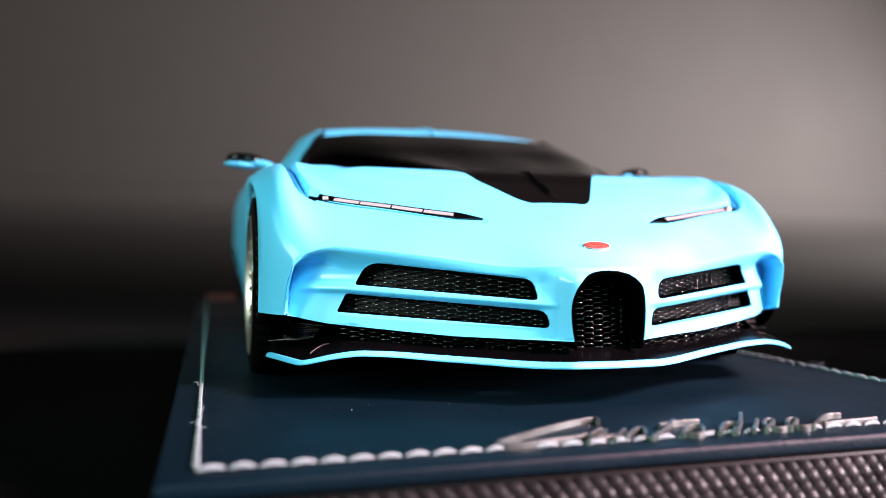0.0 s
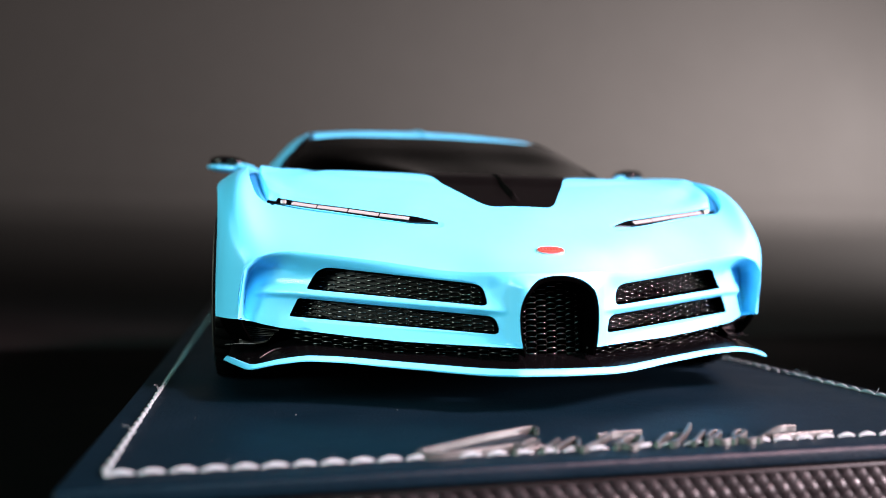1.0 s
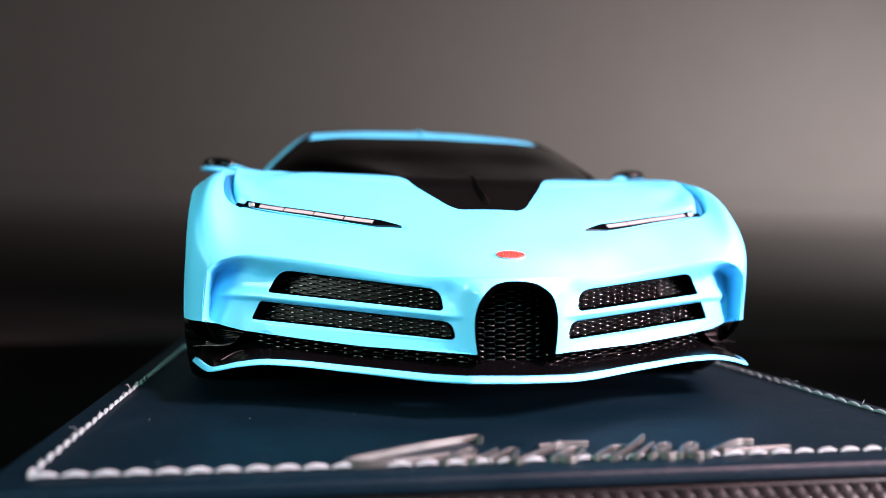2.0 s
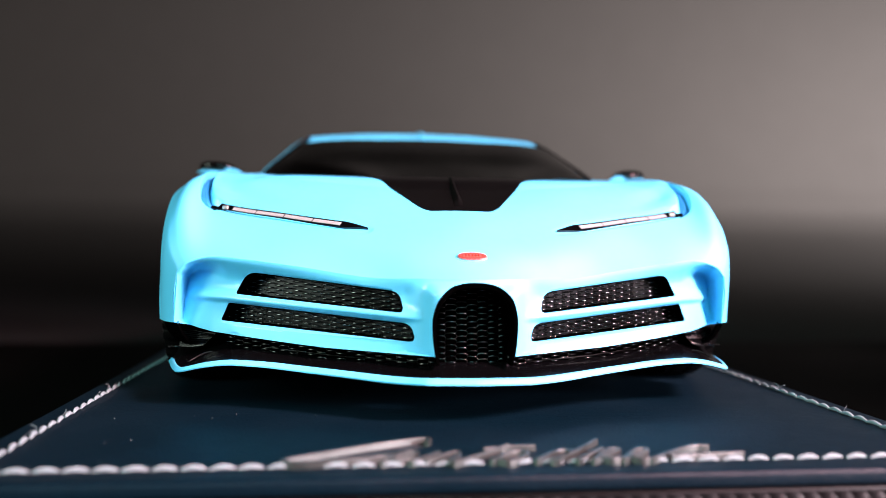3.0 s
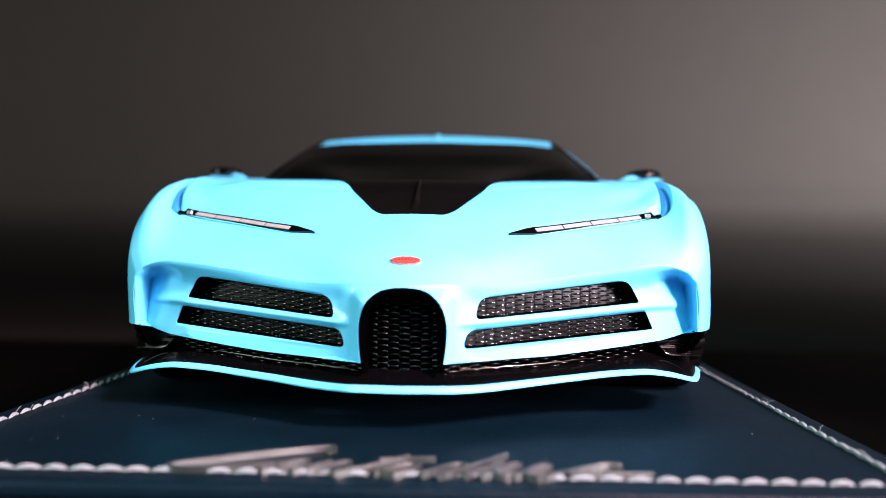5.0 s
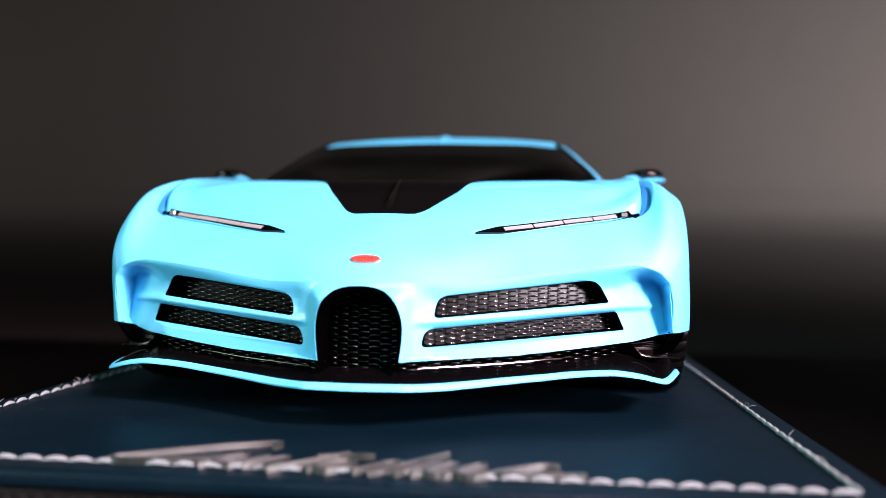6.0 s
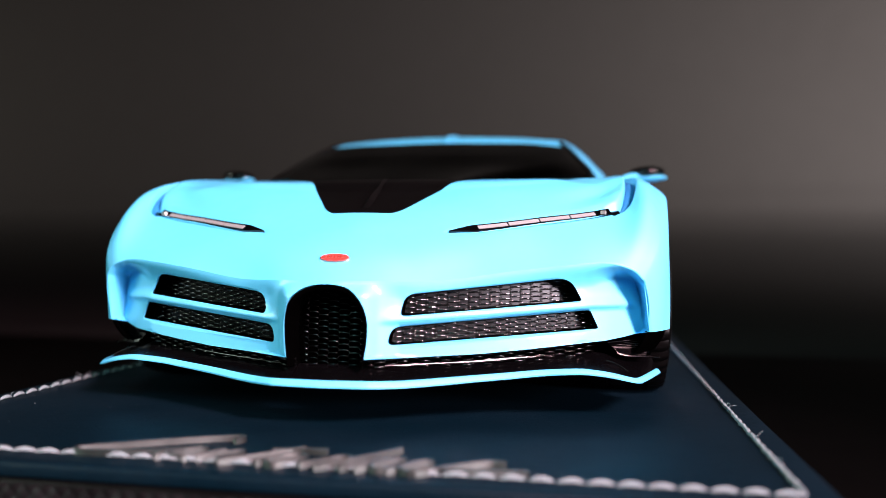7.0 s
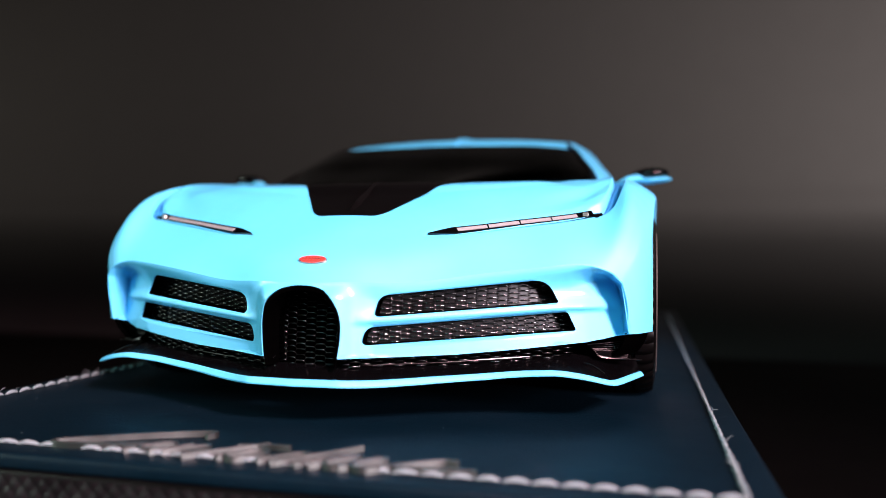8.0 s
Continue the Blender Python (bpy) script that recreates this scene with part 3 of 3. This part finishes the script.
c = face_at(0, 28.75)
n1 = (face_at(0, 29.4) - face_at(0, 28.1)).normalized()
badge_turn = Matrix((Vector((1, 0, 0)), n1, Vector((1, 0, 0)).cross(n1))).transposed().to_4x4()
bm = bmesh.new()
bmesh.ops.create_cone(bm, cap_ends=True, segments=40, radius1=1, radius2=0.93, depth=0.5, matrix=Matrix.Translation(c) @ badge_turn @ Matrix.Diagonal((2.9, 1.3, 1, 1)))
badge = part("badge", bm, SILVER, car, "oval badge with chrome rim", sharp=30)
bm = bmesh.new()
bmesh.ops.create_cone(bm, cap_ends=True, segments=40, radius1=1, radius2=0.95, depth=0.3, matrix=Matrix.Translation(c) @ badge_turn @ Matrix.Translation((0, 0, 0.25)) @ Matrix.Diagonal((2.6, 1.05, 1, 1)))
enamel = part("badge_enamel", bm, RED, badge, "red enamel oval", sharp=30)
for u, w in ((-1.5, 0.34), (-0.9, 0.26), (-0.3, 0.34), (0.3, 0.26), (0.85, 0.3), (1.4, 0.36)):
    bm = bmesh.new()
    bmesh.ops.create_cube(bm, size=1, matrix=Matrix.Translation(c) @ badge_turn @ Matrix.Translation((u, 0, 0.43)) @ Matrix.Diagonal((w, 0.5, 0.08, 1)))
    part("badge_mark", bm, SILVER, enamel, "pale metal mark")

# ---------------------------------------------------------------- dark panel, windscreen, roof
rows = []
for y in np.concatenate([np.linspace(22.9, 24.5, 9)[:-1], np.linspace(24.5, 47, 36)]):
    w = dark_width(y)
    rows.append([(x, y, roof_of(x, y) + 0.16) for x in np.linspace(-w, w, 41)])
bm = grid_mesh(np.array(rows))
part("bonnet_panel", thicken(bm, 0.25), SATIN_BLACK, car, "satin black panel running up to the windscreen")
bm, rows = bmesh.new(), []
for y in np.linspace(24.6, 47, 14):
    w = np.interp(y, [24.6, 45], [1.1, 0.2])
    z = roof_of(0, y) + 0.1
    top = z + np.interp(y, [24.6, 28, 36, 45], [0.4, 1.25, 1.1, 0.1])
    rows.append([bm.verts.new(v) for v in ((-w, y, z), (-0.12, y + 0.4, top), (0.12, y + 0.4, top), (w, y, z))])
for a, b in zip(rows, rows[1:]):
    for k in range(3):
        bm.faces.new((a[k], a[k + 1], b[k + 1], b[k]))
bm.faces.new(rows[0]), bm.faces.new(rows[-1][::-1])
bmesh.ops.recalc_face_normals(bm, faces=bm.faces)
part("panel_fin", bm, SATIN_BLACK, car, sharp=30)


def cabin(line):
    """Draws the rear of a cabin line forward, along the sight from ahead of the nose, by five millimetres from the pillars on."""
    out = []
    for x, y, z in line:
        k = 1 - 5.0 * float(smooth_step((y - 60) / 30)) / (y + 131)
        out.append((x * k, -131 + (y + 131) * k, 31 + (z - 31) * k))
    return out


GLASS_MIDDLE = [(0, 43.5, 45.6), (0, 62, 50.9), (0, 85, 57.4), (0, 104, 62.5), (0, 119.0, 63.9)]
GLASS_INNER = [(12, 43.5, 45.6), (13, 64, 50.9), (13.5, 86, 57.2), (13.5, 105, 62.4), (13, 119.2, 63.75)]
GLASS_SIDE = [(18.2, 43.5, 45.9), (25, 66, 51.2), (27, 88, 57.2), (27, 106, 62.2), (26, 119.9, 63.3)]
GLASS_OUTER = [(33, 68, 48.5), (36.5, 84, 53.2), (37.0, 98, 57.8), (35.6, 110, 61.8), (34, 120.5, 62.8)]
GLASS_PILLAR = [(47.6, 92.5, 50.6), (45.8, 101, 54.2), (43.0, 108, 57.8), (40.6, 115, 61.2), (38.2, 122, 64.0)]
SCREEN = [cabin(line) for line in (GLASS_MIDDLE, GLASS_INNER, GLASS_SIDE, GLASS_OUTER, GLASS_PILLAR)]
screen_grid = loft(both_sides(SCREEN), 40, 61)
part("windscreen", thicken(grid_mesh(screen_grid), 0.5), GLASS, car, "dark tinted windscreen")
inner = screen_grid.copy()
inner[..., 2] -= 2.5
inner[..., 1] += 1.5
part("cabin_lining", thicken(grid_mesh(inner), 0.4), SATIN_BLACK, car)

ROOF_MIDDLE = [(0, 119.2, 64.0), (0, 121.8, 65.5), (0, 126.2, 67.1), (0, 133, 68.5), (0, 150, 69.9), (0, 175, 68.5), (0, 208, 61), (0, 250, 53)]
ROOF_INNER = [(18, 119.6, 63.7), (18, 122.2, 65.2), (18, 126.6, 66.8), (18, 133, 68.1), (18, 150, 69.4), (18, 175, 68), (18, 208, 60.5), (18, 250, 52.5)]
ROOF_OUTER = [(32, 120.4, 63.0), (32, 123.0, 64.6), (32, 127.4, 66.1), (32, 134, 67.2), (31, 150, 68.4), (30, 175, 66), (28, 208, 58.5), (29, 250, 51)]
ROOF_SHOULDER = [(37.6, 121.4, 62.2), (37.6, 123.6, 63.6), (37.8, 128.0, 65.3), (38, 135, 66.3), (37.5, 150, 66.4), (36, 175, 63.5), (35, 208, 56), (36, 250, 49)]
ROOF_RAIL = [(40.3, 123.0, 61.0), (40.3, 124.6, 62.2), (40.8, 129, 63.1), (41, 136, 63.4), (41, 150, 63), (40, 175, 60), (41, 208, 53), (45, 250, 46)]
ROOF = [cabin(line) for line in (ROOF_MIDDLE, ROOF_INNER, ROOF_OUTER, ROOF_SHOULDER, ROOF_RAIL)]
part("roof", thicken(grid_mesh(loft(both_sides(ROOF), 40, 41)), 0.8), PAINT, car, sharp=60)
part("roof_spine", tube(cabin([(0, 120.0, 64.6), (0, 123, 66.2), (0, 132, 68.5), (0, 150, 70.2), (0, 180, 68.2), (0, 215, 60.4)]), 1.0, 10, 0.45, n=30), PAINT, car)
for sign in (1, -1):
    p = cabin([(48.0, 92.5, 50.3), (46.2, 101, 54.0), (43.4, 108, 57.7), (41.0, 115, 61.1), (38.6, 122, 64.0)])
    q = [(x + 3.4, y + 17.0, z + 0.3) for x, y, z in p]
    p = [(x - 1.6, y - 1.2, z + 0.25) for x, y, z in p]
    band = loft([[(sign * x, y, z) for x, y, z in line] for line in (p, [((a[0] + b[0]) / 2 + 0.3, (a[1] + b[1]) / 2, (a[2] + b[2]) / 2 + 0.5) for a, b in zip(p, q)], q)], 24, 9)
    part("windscreen_pillar", thicken(grid_mesh(band), 0.6), PAINT, car)
    part("screen_frame", tube([(sign * (x - 0.3), y - 0.4, z + 0.05) for x, y, z in p], 0.55, 8, n=24), SATIN_BLACK, car)
    sidew = [[(sign * 48.6, 103, 49.4), (sign * 49.2, 114, 50), (sign * 49.6, 140, 50.5), (sign * 48, 175, 51)],
             [(sign * 46.0, 111, 54.8), (sign * 44.8, 121, 57), (sign * 44.5, 140, 58), (sign * 43.5, 170, 56)],
             [(sign * 40.6, 126, 62.4), (sign * 39.8, 132, 62.8), (sign * 39.6, 145, 63.0), (sign * 38, 170, 60.2)]]
    part("side_window", thicken(grid_mesh(loft([cabin(line) for line in sidew], 20, 12)), 0.4), GLOSS_BLACK, car, "dark side window")

# ---------------------------------------------------------------- doors, rear haunches
DECK_MIDDLE = [(0, 76, 44), (0, 110, 47), (0, 150, 49), (0, 190, 50), (0, 225, 49), (0, 246, 44)]
DECK_SIDE = [(40, 76, 46), (42, 110, 48.8), (42, 150, 50), (42, 190, 51.5), (42, 225, 50), (40, 246, 45)]
DOOR_TOP = [(52.5, 76, 47.4), (52.5, 110, 48.8), (53, 150, 49.5), (55.5, 190, 51.5), (55, 225, 49.5), (51, 245, 44)]
DOOR_SHOULDER = [(58.3, 74, 40), (57.5, 110, 42), (58.2, 150, 43), (59.4, 190, 45), (58.8, 225, 43), (56, 244, 38)]
DOOR_WAIST = [(59.2, 74, 25), (56.5, 110, 26), (57.5, 150, 27), (59.8, 190, 36), (59.4, 222, 36), (57, 243, 28)]
SILL = [(58.8, 76, 8), (57, 110, 8), (57, 150, 8), (59.4, 192, 26), (59.4, 232, 26), (56, 240, 14)]
TAIL = [DECK_MIDDLE, DECK_SIDE, DOOR_TOP, DOOR_SHOULDER, DOOR_WAIST, SILL]
part("rear_body", thicken(grid_mesh(loft(both_sides(TAIL), 70, 61)), 0.8), PAINT, car, sharp=60)

# mirrors
for sign in (1, -1):
    arm = tube([(sign * 51.5, 88, 48.2), (sign * 54.5, 92, 50.4), (sign * 58, 95, 51.2)], 1.3, 10, 0.8, n=10)
    mirror = part("door_mirror", arm, PAINT, car, "cyan door mirror with black cap")
    bm = bmesh.new()
    bmesh.ops.create_uvsphere(bm, u_segments=20, v_segments=12, radius=1, matrix=Matrix.Translation((sign * 61.0, 96.5, 50.6)) @ pose(0, 0, 0, 0, sign * -4, sign * 14) @ Matrix.Diagonal((5.0, 3.2, 0.95, 1)))
    part("mirror_shell", bm, PAINT, mirror)
    bm = bmesh.new()
    bmesh.ops.create_uvsphere(bm, u_segments=20, v_segments=12, radius=1, matrix=Matrix.Translation((sign * 60.2, 96.4, 52.3)) @ pose(0, 0, 0, 0, sign * -4, sign * 14) @ Matrix.Diagonal((5.1, 3.5, 1.75, 1)))
    part("mirror_cap", bm, GLOSS_BLACK, mirror, "gloss black mirror cap")

# ---------------------------------------------------------------- wheels


def spin(profile, n=64, tread=None):
    """Turns a profile of (x, radius) round the axle; past the radius tread, every third step is cut in as a sipe."""
    bm = bmesh.new()
    rows = []
    for k in range(n):
        a = 2 * math.pi * k / n
        cut = 0.45 if tread and k % 3 == 0 else 0.0
        rows.append([bm.verts.new((x, (r - cut * (r > tread if tread else 0)) * math.cos(a), (r - cut * (r > tread if tread else 0)) * math.sin(a))) for x, r in profile])
    for k in range(n):
        a, b = rows[k], rows[(k + 1) % n]
        for q in range(len(profile) - 1):
            bm.faces.new((a[q], a[q + 1], b[q + 1], b[q]))
    bmesh.ops.recalc_face_normals(bm, faces=bm.faces)
    return bm


bm = spin([(-7.6, 14.2), (-7.9, 16), (-7.4, 18.2), (-6.2, 18.8), (-4, 18.9), (-3.8, 18.5), (-3.2, 18.5), (-3, 18.9), (-0.4, 18.9), (-0.2, 18.5), (0.3, 18.5), (0.5, 18.9), (3, 18.9), (3.2, 18.5), (3.8, 18.5), (4, 18.9), (6.2, 18.8), (7.4, 18.2), (7.9, 16), (7.6, 14.2)], 144, 18.0)
TYRE = mesh_of("tyre", bm, RUBBER, sharp=35)
bm = spin([(-7, 14.4), (-7, 13.2), (5, 12.6), (7.5, 13.6), (8.1, 14.3), (7.9, 14.7), (6.8, 14.6)])
spoke = []
for k in range(10):
    a = 2 * math.pi * k / 10
    for off in (-0.12, 0.12):
        p0, p1 = (6.0, 2.5, a), (6.9, 13.8, a + off)
        d = tube([(p0[0], p0[1] * math.cos(p0[2]), p0[1] * math.sin(p0[2])), (p1[0], p1[1] * math.cos(p1[2]), p1[1] * math.sin(p1[2]))], 0.62, 6)
        tmp = bpy.data.meshes.new("spoke")
        d.to_mesh(tmp)
        bm.from_mesh(tmp)
        d.free()
        bpy.data.meshes.remove(tmp)
bmesh.ops.create_cone(bm, cap_ends=True, segments=24, radius1=3.2, radius2=2.6, depth=2.4, matrix=Matrix.Translation((6, 0, 0)) @ pose(0, 0, 0, 0, 90, 0))
RIM = mesh_of("wheel", bm, SILVER, sharp=35)
bm = spin([(1.0, 0.2), (1.0, 10.8), (2.0, 10.8), (2.0, 0.2)], 40)
DISC = mesh_of("brake_disc", bm, SATIN_BLACK)
for y, out in ((WHEEL_Y, 52.5), (212.0, 45.5)):
    for sign in (1, -1):
        turn = Matrix.Translation((sign * out * MM, y * MM, WHEEL_Z * MM)) @ pose(0, 0, 0, 0, 0, 0 if sign > 0 else 180) @ Matrix.Diagonal((1.05, 1.05, 1.05, 1))
        wheel = link_part("wheel", RIM, car, "silver multi-spoke alloy wheel")
        wheel.matrix_basis = turn
        for nm, me in (("tyre", TYRE), ("brake_disc", DISC)):
            ob = new(nm, me)
            ob.parent = wheel

# ---------------------------------------------------------------- display plinth
HALF, FRONT, REAR = 76.0, -29.2, 306.0
plinth = thing("display_plinth", (0, 0.120, -0.028), "display plinth with navy leather top and carbon sides", "display base")
body = part("plinth_body", block(-HALF + 0.2, HALF - 0.2, FRONT + 0.2, REAR - 0.2, -28, -2.45, 0.5), SATIN_BLACK, plinth, "plinth core")
part("leather_top", block(-HALF + 0.5, HALF - 0.5, FRONT + 0.6, REAR - 0.6, -2.5, 0.0, 0.75, 4), LEATHER, plinth, "navy grained leather pad")

# seams of thick thread, one stitch at a time
bm = bmesh.new()
rows = []
for s in np.linspace(0, 1, 7):
    r = 0.42 * (0.35 + 0.65 * math.sin(math.pi * min(max(s, 0.02), 0.98)) ** 0.6)
    x = (s - 0.5) * 3.3
    rows.append([bm.verts.new((x, math.cos(a) * r + 0.28 * (s - 0.5), math.sin(a) * r * 0.9 + 0.05 + 0.3 * math.sin(math.pi * s))) for a in (2 * math.pi * k / 7 for k in range(7))])
for a, b in zip(rows, rows[1:]):
    for k in range(7):
        bm.faces.new((a[k], a[(k + 1) % 7], b[(k + 1) % 7], b[k]))
bm.faces.new(rows[0]), bm.faces.new(rows[-1][::-1])
bmesh.ops.recalc_face_normals(bm, faces=bm.faces)
STITCH = mesh_of("stitch", bm, THREAD)
SEAM_X, SEAM_Y, PITCH = 70.6, -23.6, 3.75


def stitch(x, y, turn):
    ob = new("stitch", STITCH)
    ob.parent = plinth
    ob.matrix_parent_inverse = Matrix.Translation(plinth.location).inverted()
    k = random.uniform(-1, 1)
    ob.matrix_basis = Matrix.Translation((x * MM, y * MM, 0.00012)) @ pose(0, 0, 0, 0, 0, turn + 4 * k) @ Matrix.Diagonal((1 + 0.06 * k, 1 + 0.1 * random.uniform(-1, 1), 1, 1))


n_front = int(2 * SEAM_X / PITCH)
for k in range(n_front):
    stitch(-SEAM_X + (k + 0.5) * 2 * SEAM_X / n_front, SEAM_Y, 0)
for k in range(84):
    for sign in (1, -1):
        stitch(sign * SEAM_X, SEAM_Y + (k + 0.5) * PITCH, 90)

# woven carbon skin on the plinth's front and sides: tows that pass over and under
def woven(length, height, step=0.2, tow=1.9):
    """Tows that pass over and under one another on the bias."""
    uu, vv = np.meshgrid(np.arange(0, length + step, step), np.arange(0, height + step, step))
    a, b = (0.78 * uu + 0.62 * vv) / tow, (0.78 * uu - 0.62 * vv) / tow
    i, j = np.floor(a), np.floor(b)
    fa, fb = a - i, b - j
    over = ((i + j) % 2) == 0
    one = np.sqrt(np.clip(1 - (2 * fb - 1) ** 2, 0, 1)) * (0.45 + 0.55 * np.sin(np.pi * fa))
    two = np.sqrt(np.clip(1 - (2 * fa - 1) ** 2, 0, 1)) * (0.45 + 0.55 * np.sin(np.pi * fb))
    grain = 0.03 * np.where(over, np.sin(22 * fb), np.sin(22 * fa))
    return uu, vv, 0.40 * np.where(over, one, two * 0.8) + grain


uu, vv, hh = woven(2 * HALF - 0.8, 14)
g = np.stack([uu - HALF + 0.4, FRONT + 0.25 - hh, -2.9 - vv], -1)
part("carbon_skin", grid_mesh(g), CARBON, plinth, "woven carbon skin", sharp=180)
uu, vv, hh = woven(150, 14, 0.25)
for sign in (1, -1):
    g = np.stack([sign * (HALF - 0.25 + hh), FRONT + 0.4 + uu, -2.9 - vv], -1)
    part("carbon_skin", grid_mesh(g, flip=sign < 0), CARBON, plinth, "woven carbon skin", sharp=180)

# raised metal script: slanting strokes that lie on the leather across the seam
script = thing("metal_script", (0, -0.020, 0), "brushed steel script of slanting strokes on the leather", "emblem")


def bar(points, wide=0.5, n=0):
    """A flat-topped metal stroke that stands on the leather, with bevelled edges."""
    p = spline([(x, y, 0.0) for x, y in points], n or 5 * len(points))
    bm, rows = bmesh.new(), []
    wide *= 0.72
    section = [(-wide, 0.05), (-wide, 0.9), (-wide + 0.12, 1.02), (wide - 0.12, 1.02), (wide, 0.9), (wide, 0.05)]
    for i, c in enumerate(p):
        d = Vector(p[min(i + 1, len(p) - 1)] - p[max(i - 1, 0)]).normalized()
        side = Vector((d.y, -d.x, 0))
        rows.append([bm.verts.new(Vector(c) + side * u + Vector((0, 0, w))) for u, w in section])
    for a, b in zip(rows, rows[1:]):
        for k in range(6):
            bm.faces.new((a[k], a[(k + 1) % 6], b[(k + 1) % 6], b[k]))
    bm.faces.new(rows[0]), bm.faces.new(rows[-1][::-1])
    bmesh.ops.recalc_face_normals(bm, faces=bm.faces)
    part("stroke", bm, STEEL, script, sharp=35)


bar([(-9.6, -13.4), (-8.9, -11.6), (-10.4, -11.1), (-18, -14.6), (-26, -19.4), (-30.0, -22.2), (-29.4, -23.6), (-26, -23.6), (-20, -22.4), (-14.2, -20.4)], 0.5, 48)
for points, wide in (
    ([(-16.8, -24.2), (-11.6, -19.6), (-12.4, -18.8), (-15.4, -21.6), (-14.8, -23.4), (-11.8, -22.6)], 0.42),
    ([(-12.6, -24.2), (-8.2, -19.2)], 0.42),
    ([(-10.6, -23.8), (-6.2, -19.4), (-5.4, -20.2), (-7.4, -24.0)], 0.42),
    ([(-6.8, -24.8), (-2.0, -20.6), (2.6, -15.6)], 0.45),
    ([(-1.4, -18.0), (2.4, -16.8), (6.6, -16.6)], 0.45),
    ([(-1.4, -24.4), (2.6, -19.8), (4.6, -20.4), (1.6, -24.6), (-0.4, -23.8)], 0.42),
    ([(5.0, -24.4), (9.4, -19.6), (11.2, -20.4), (7.8, -24.6)], 0.42),
    ([(7.2, -24.8), (12.4, -19.4), (17.0, -13.4)], 0.45),
    ([(10.8, -24.8), (16.4, -18.4)], 0.42),
    ([(13.0, -24.8), (18.4, -19.8), (17.6, -19.0), (14.8, -22.2), (15.8, -24.6), (18.6, -23.6)], 0.42),
    ([(17.4, -24.8), (22.6, -20.2), (21.6, -19.4), (18.8, -22.8), (20.2, -24.8), (23.0, -23.8)], 0.42),
    ([(21.4, -24.9), (29.6, -18.6), (33.0, -18.2)], 0.45),
    ([(25.0, -23.4), (30.0, -22.9), (36.4, -22.4)], 0.5),
):
    bar(points, wide)

# loose fibres on the seam and specks of dust on the leather
for k in range(16):
    sign = random.choice((1, -1))
    x, y = sign * (SEAM_X + random.uniform(-0.6, 0.6)), random.uniform(-12, 40)
    a, r = random.uniform(0, 6.28), random.uniform(0.8, 2.0)
    pts = [(x, y, 0.4), (x + 0.5 * r * math.cos(a), y + 0.5 * r * math.sin(a), 0.9 + 0.3 * r), (x + r * math.cos(a + 0.4), y + r * math.sin(a + 0.4), 0.7 + 0.5 * r)]
    part("loose_fibre", tube(pts, 0.035, 4, n=6), THREAD, plinth)
bm = bmesh.new()
for k in range(24):
    x, y = random.uniform(-66, 66), random.uniform(-21, 12)
    bmesh.ops.create_icosphere(bm, subdivisions=1, radius=random.uniform(0.03, 0.08), matrix=Matrix.Translation((x, y, 0.05)) @ Matrix.Diagonal((random.uniform(0.6, 2.5), 1, 0.6, 1)))
tagged(link_part("dust", mesh_of("dust", bm, THREAD), None), "pale specks of dust on the navy leather", "dust", kind="stuff")

# a red carton that stands behind the plinth
tagged(link_part("red_carton", mesh_of("red_carton", block(-71, -56, 330, 345, -28, 1.0, 1.0), CARTON), None), "small dark red carton on the table behind the plinth", "box")
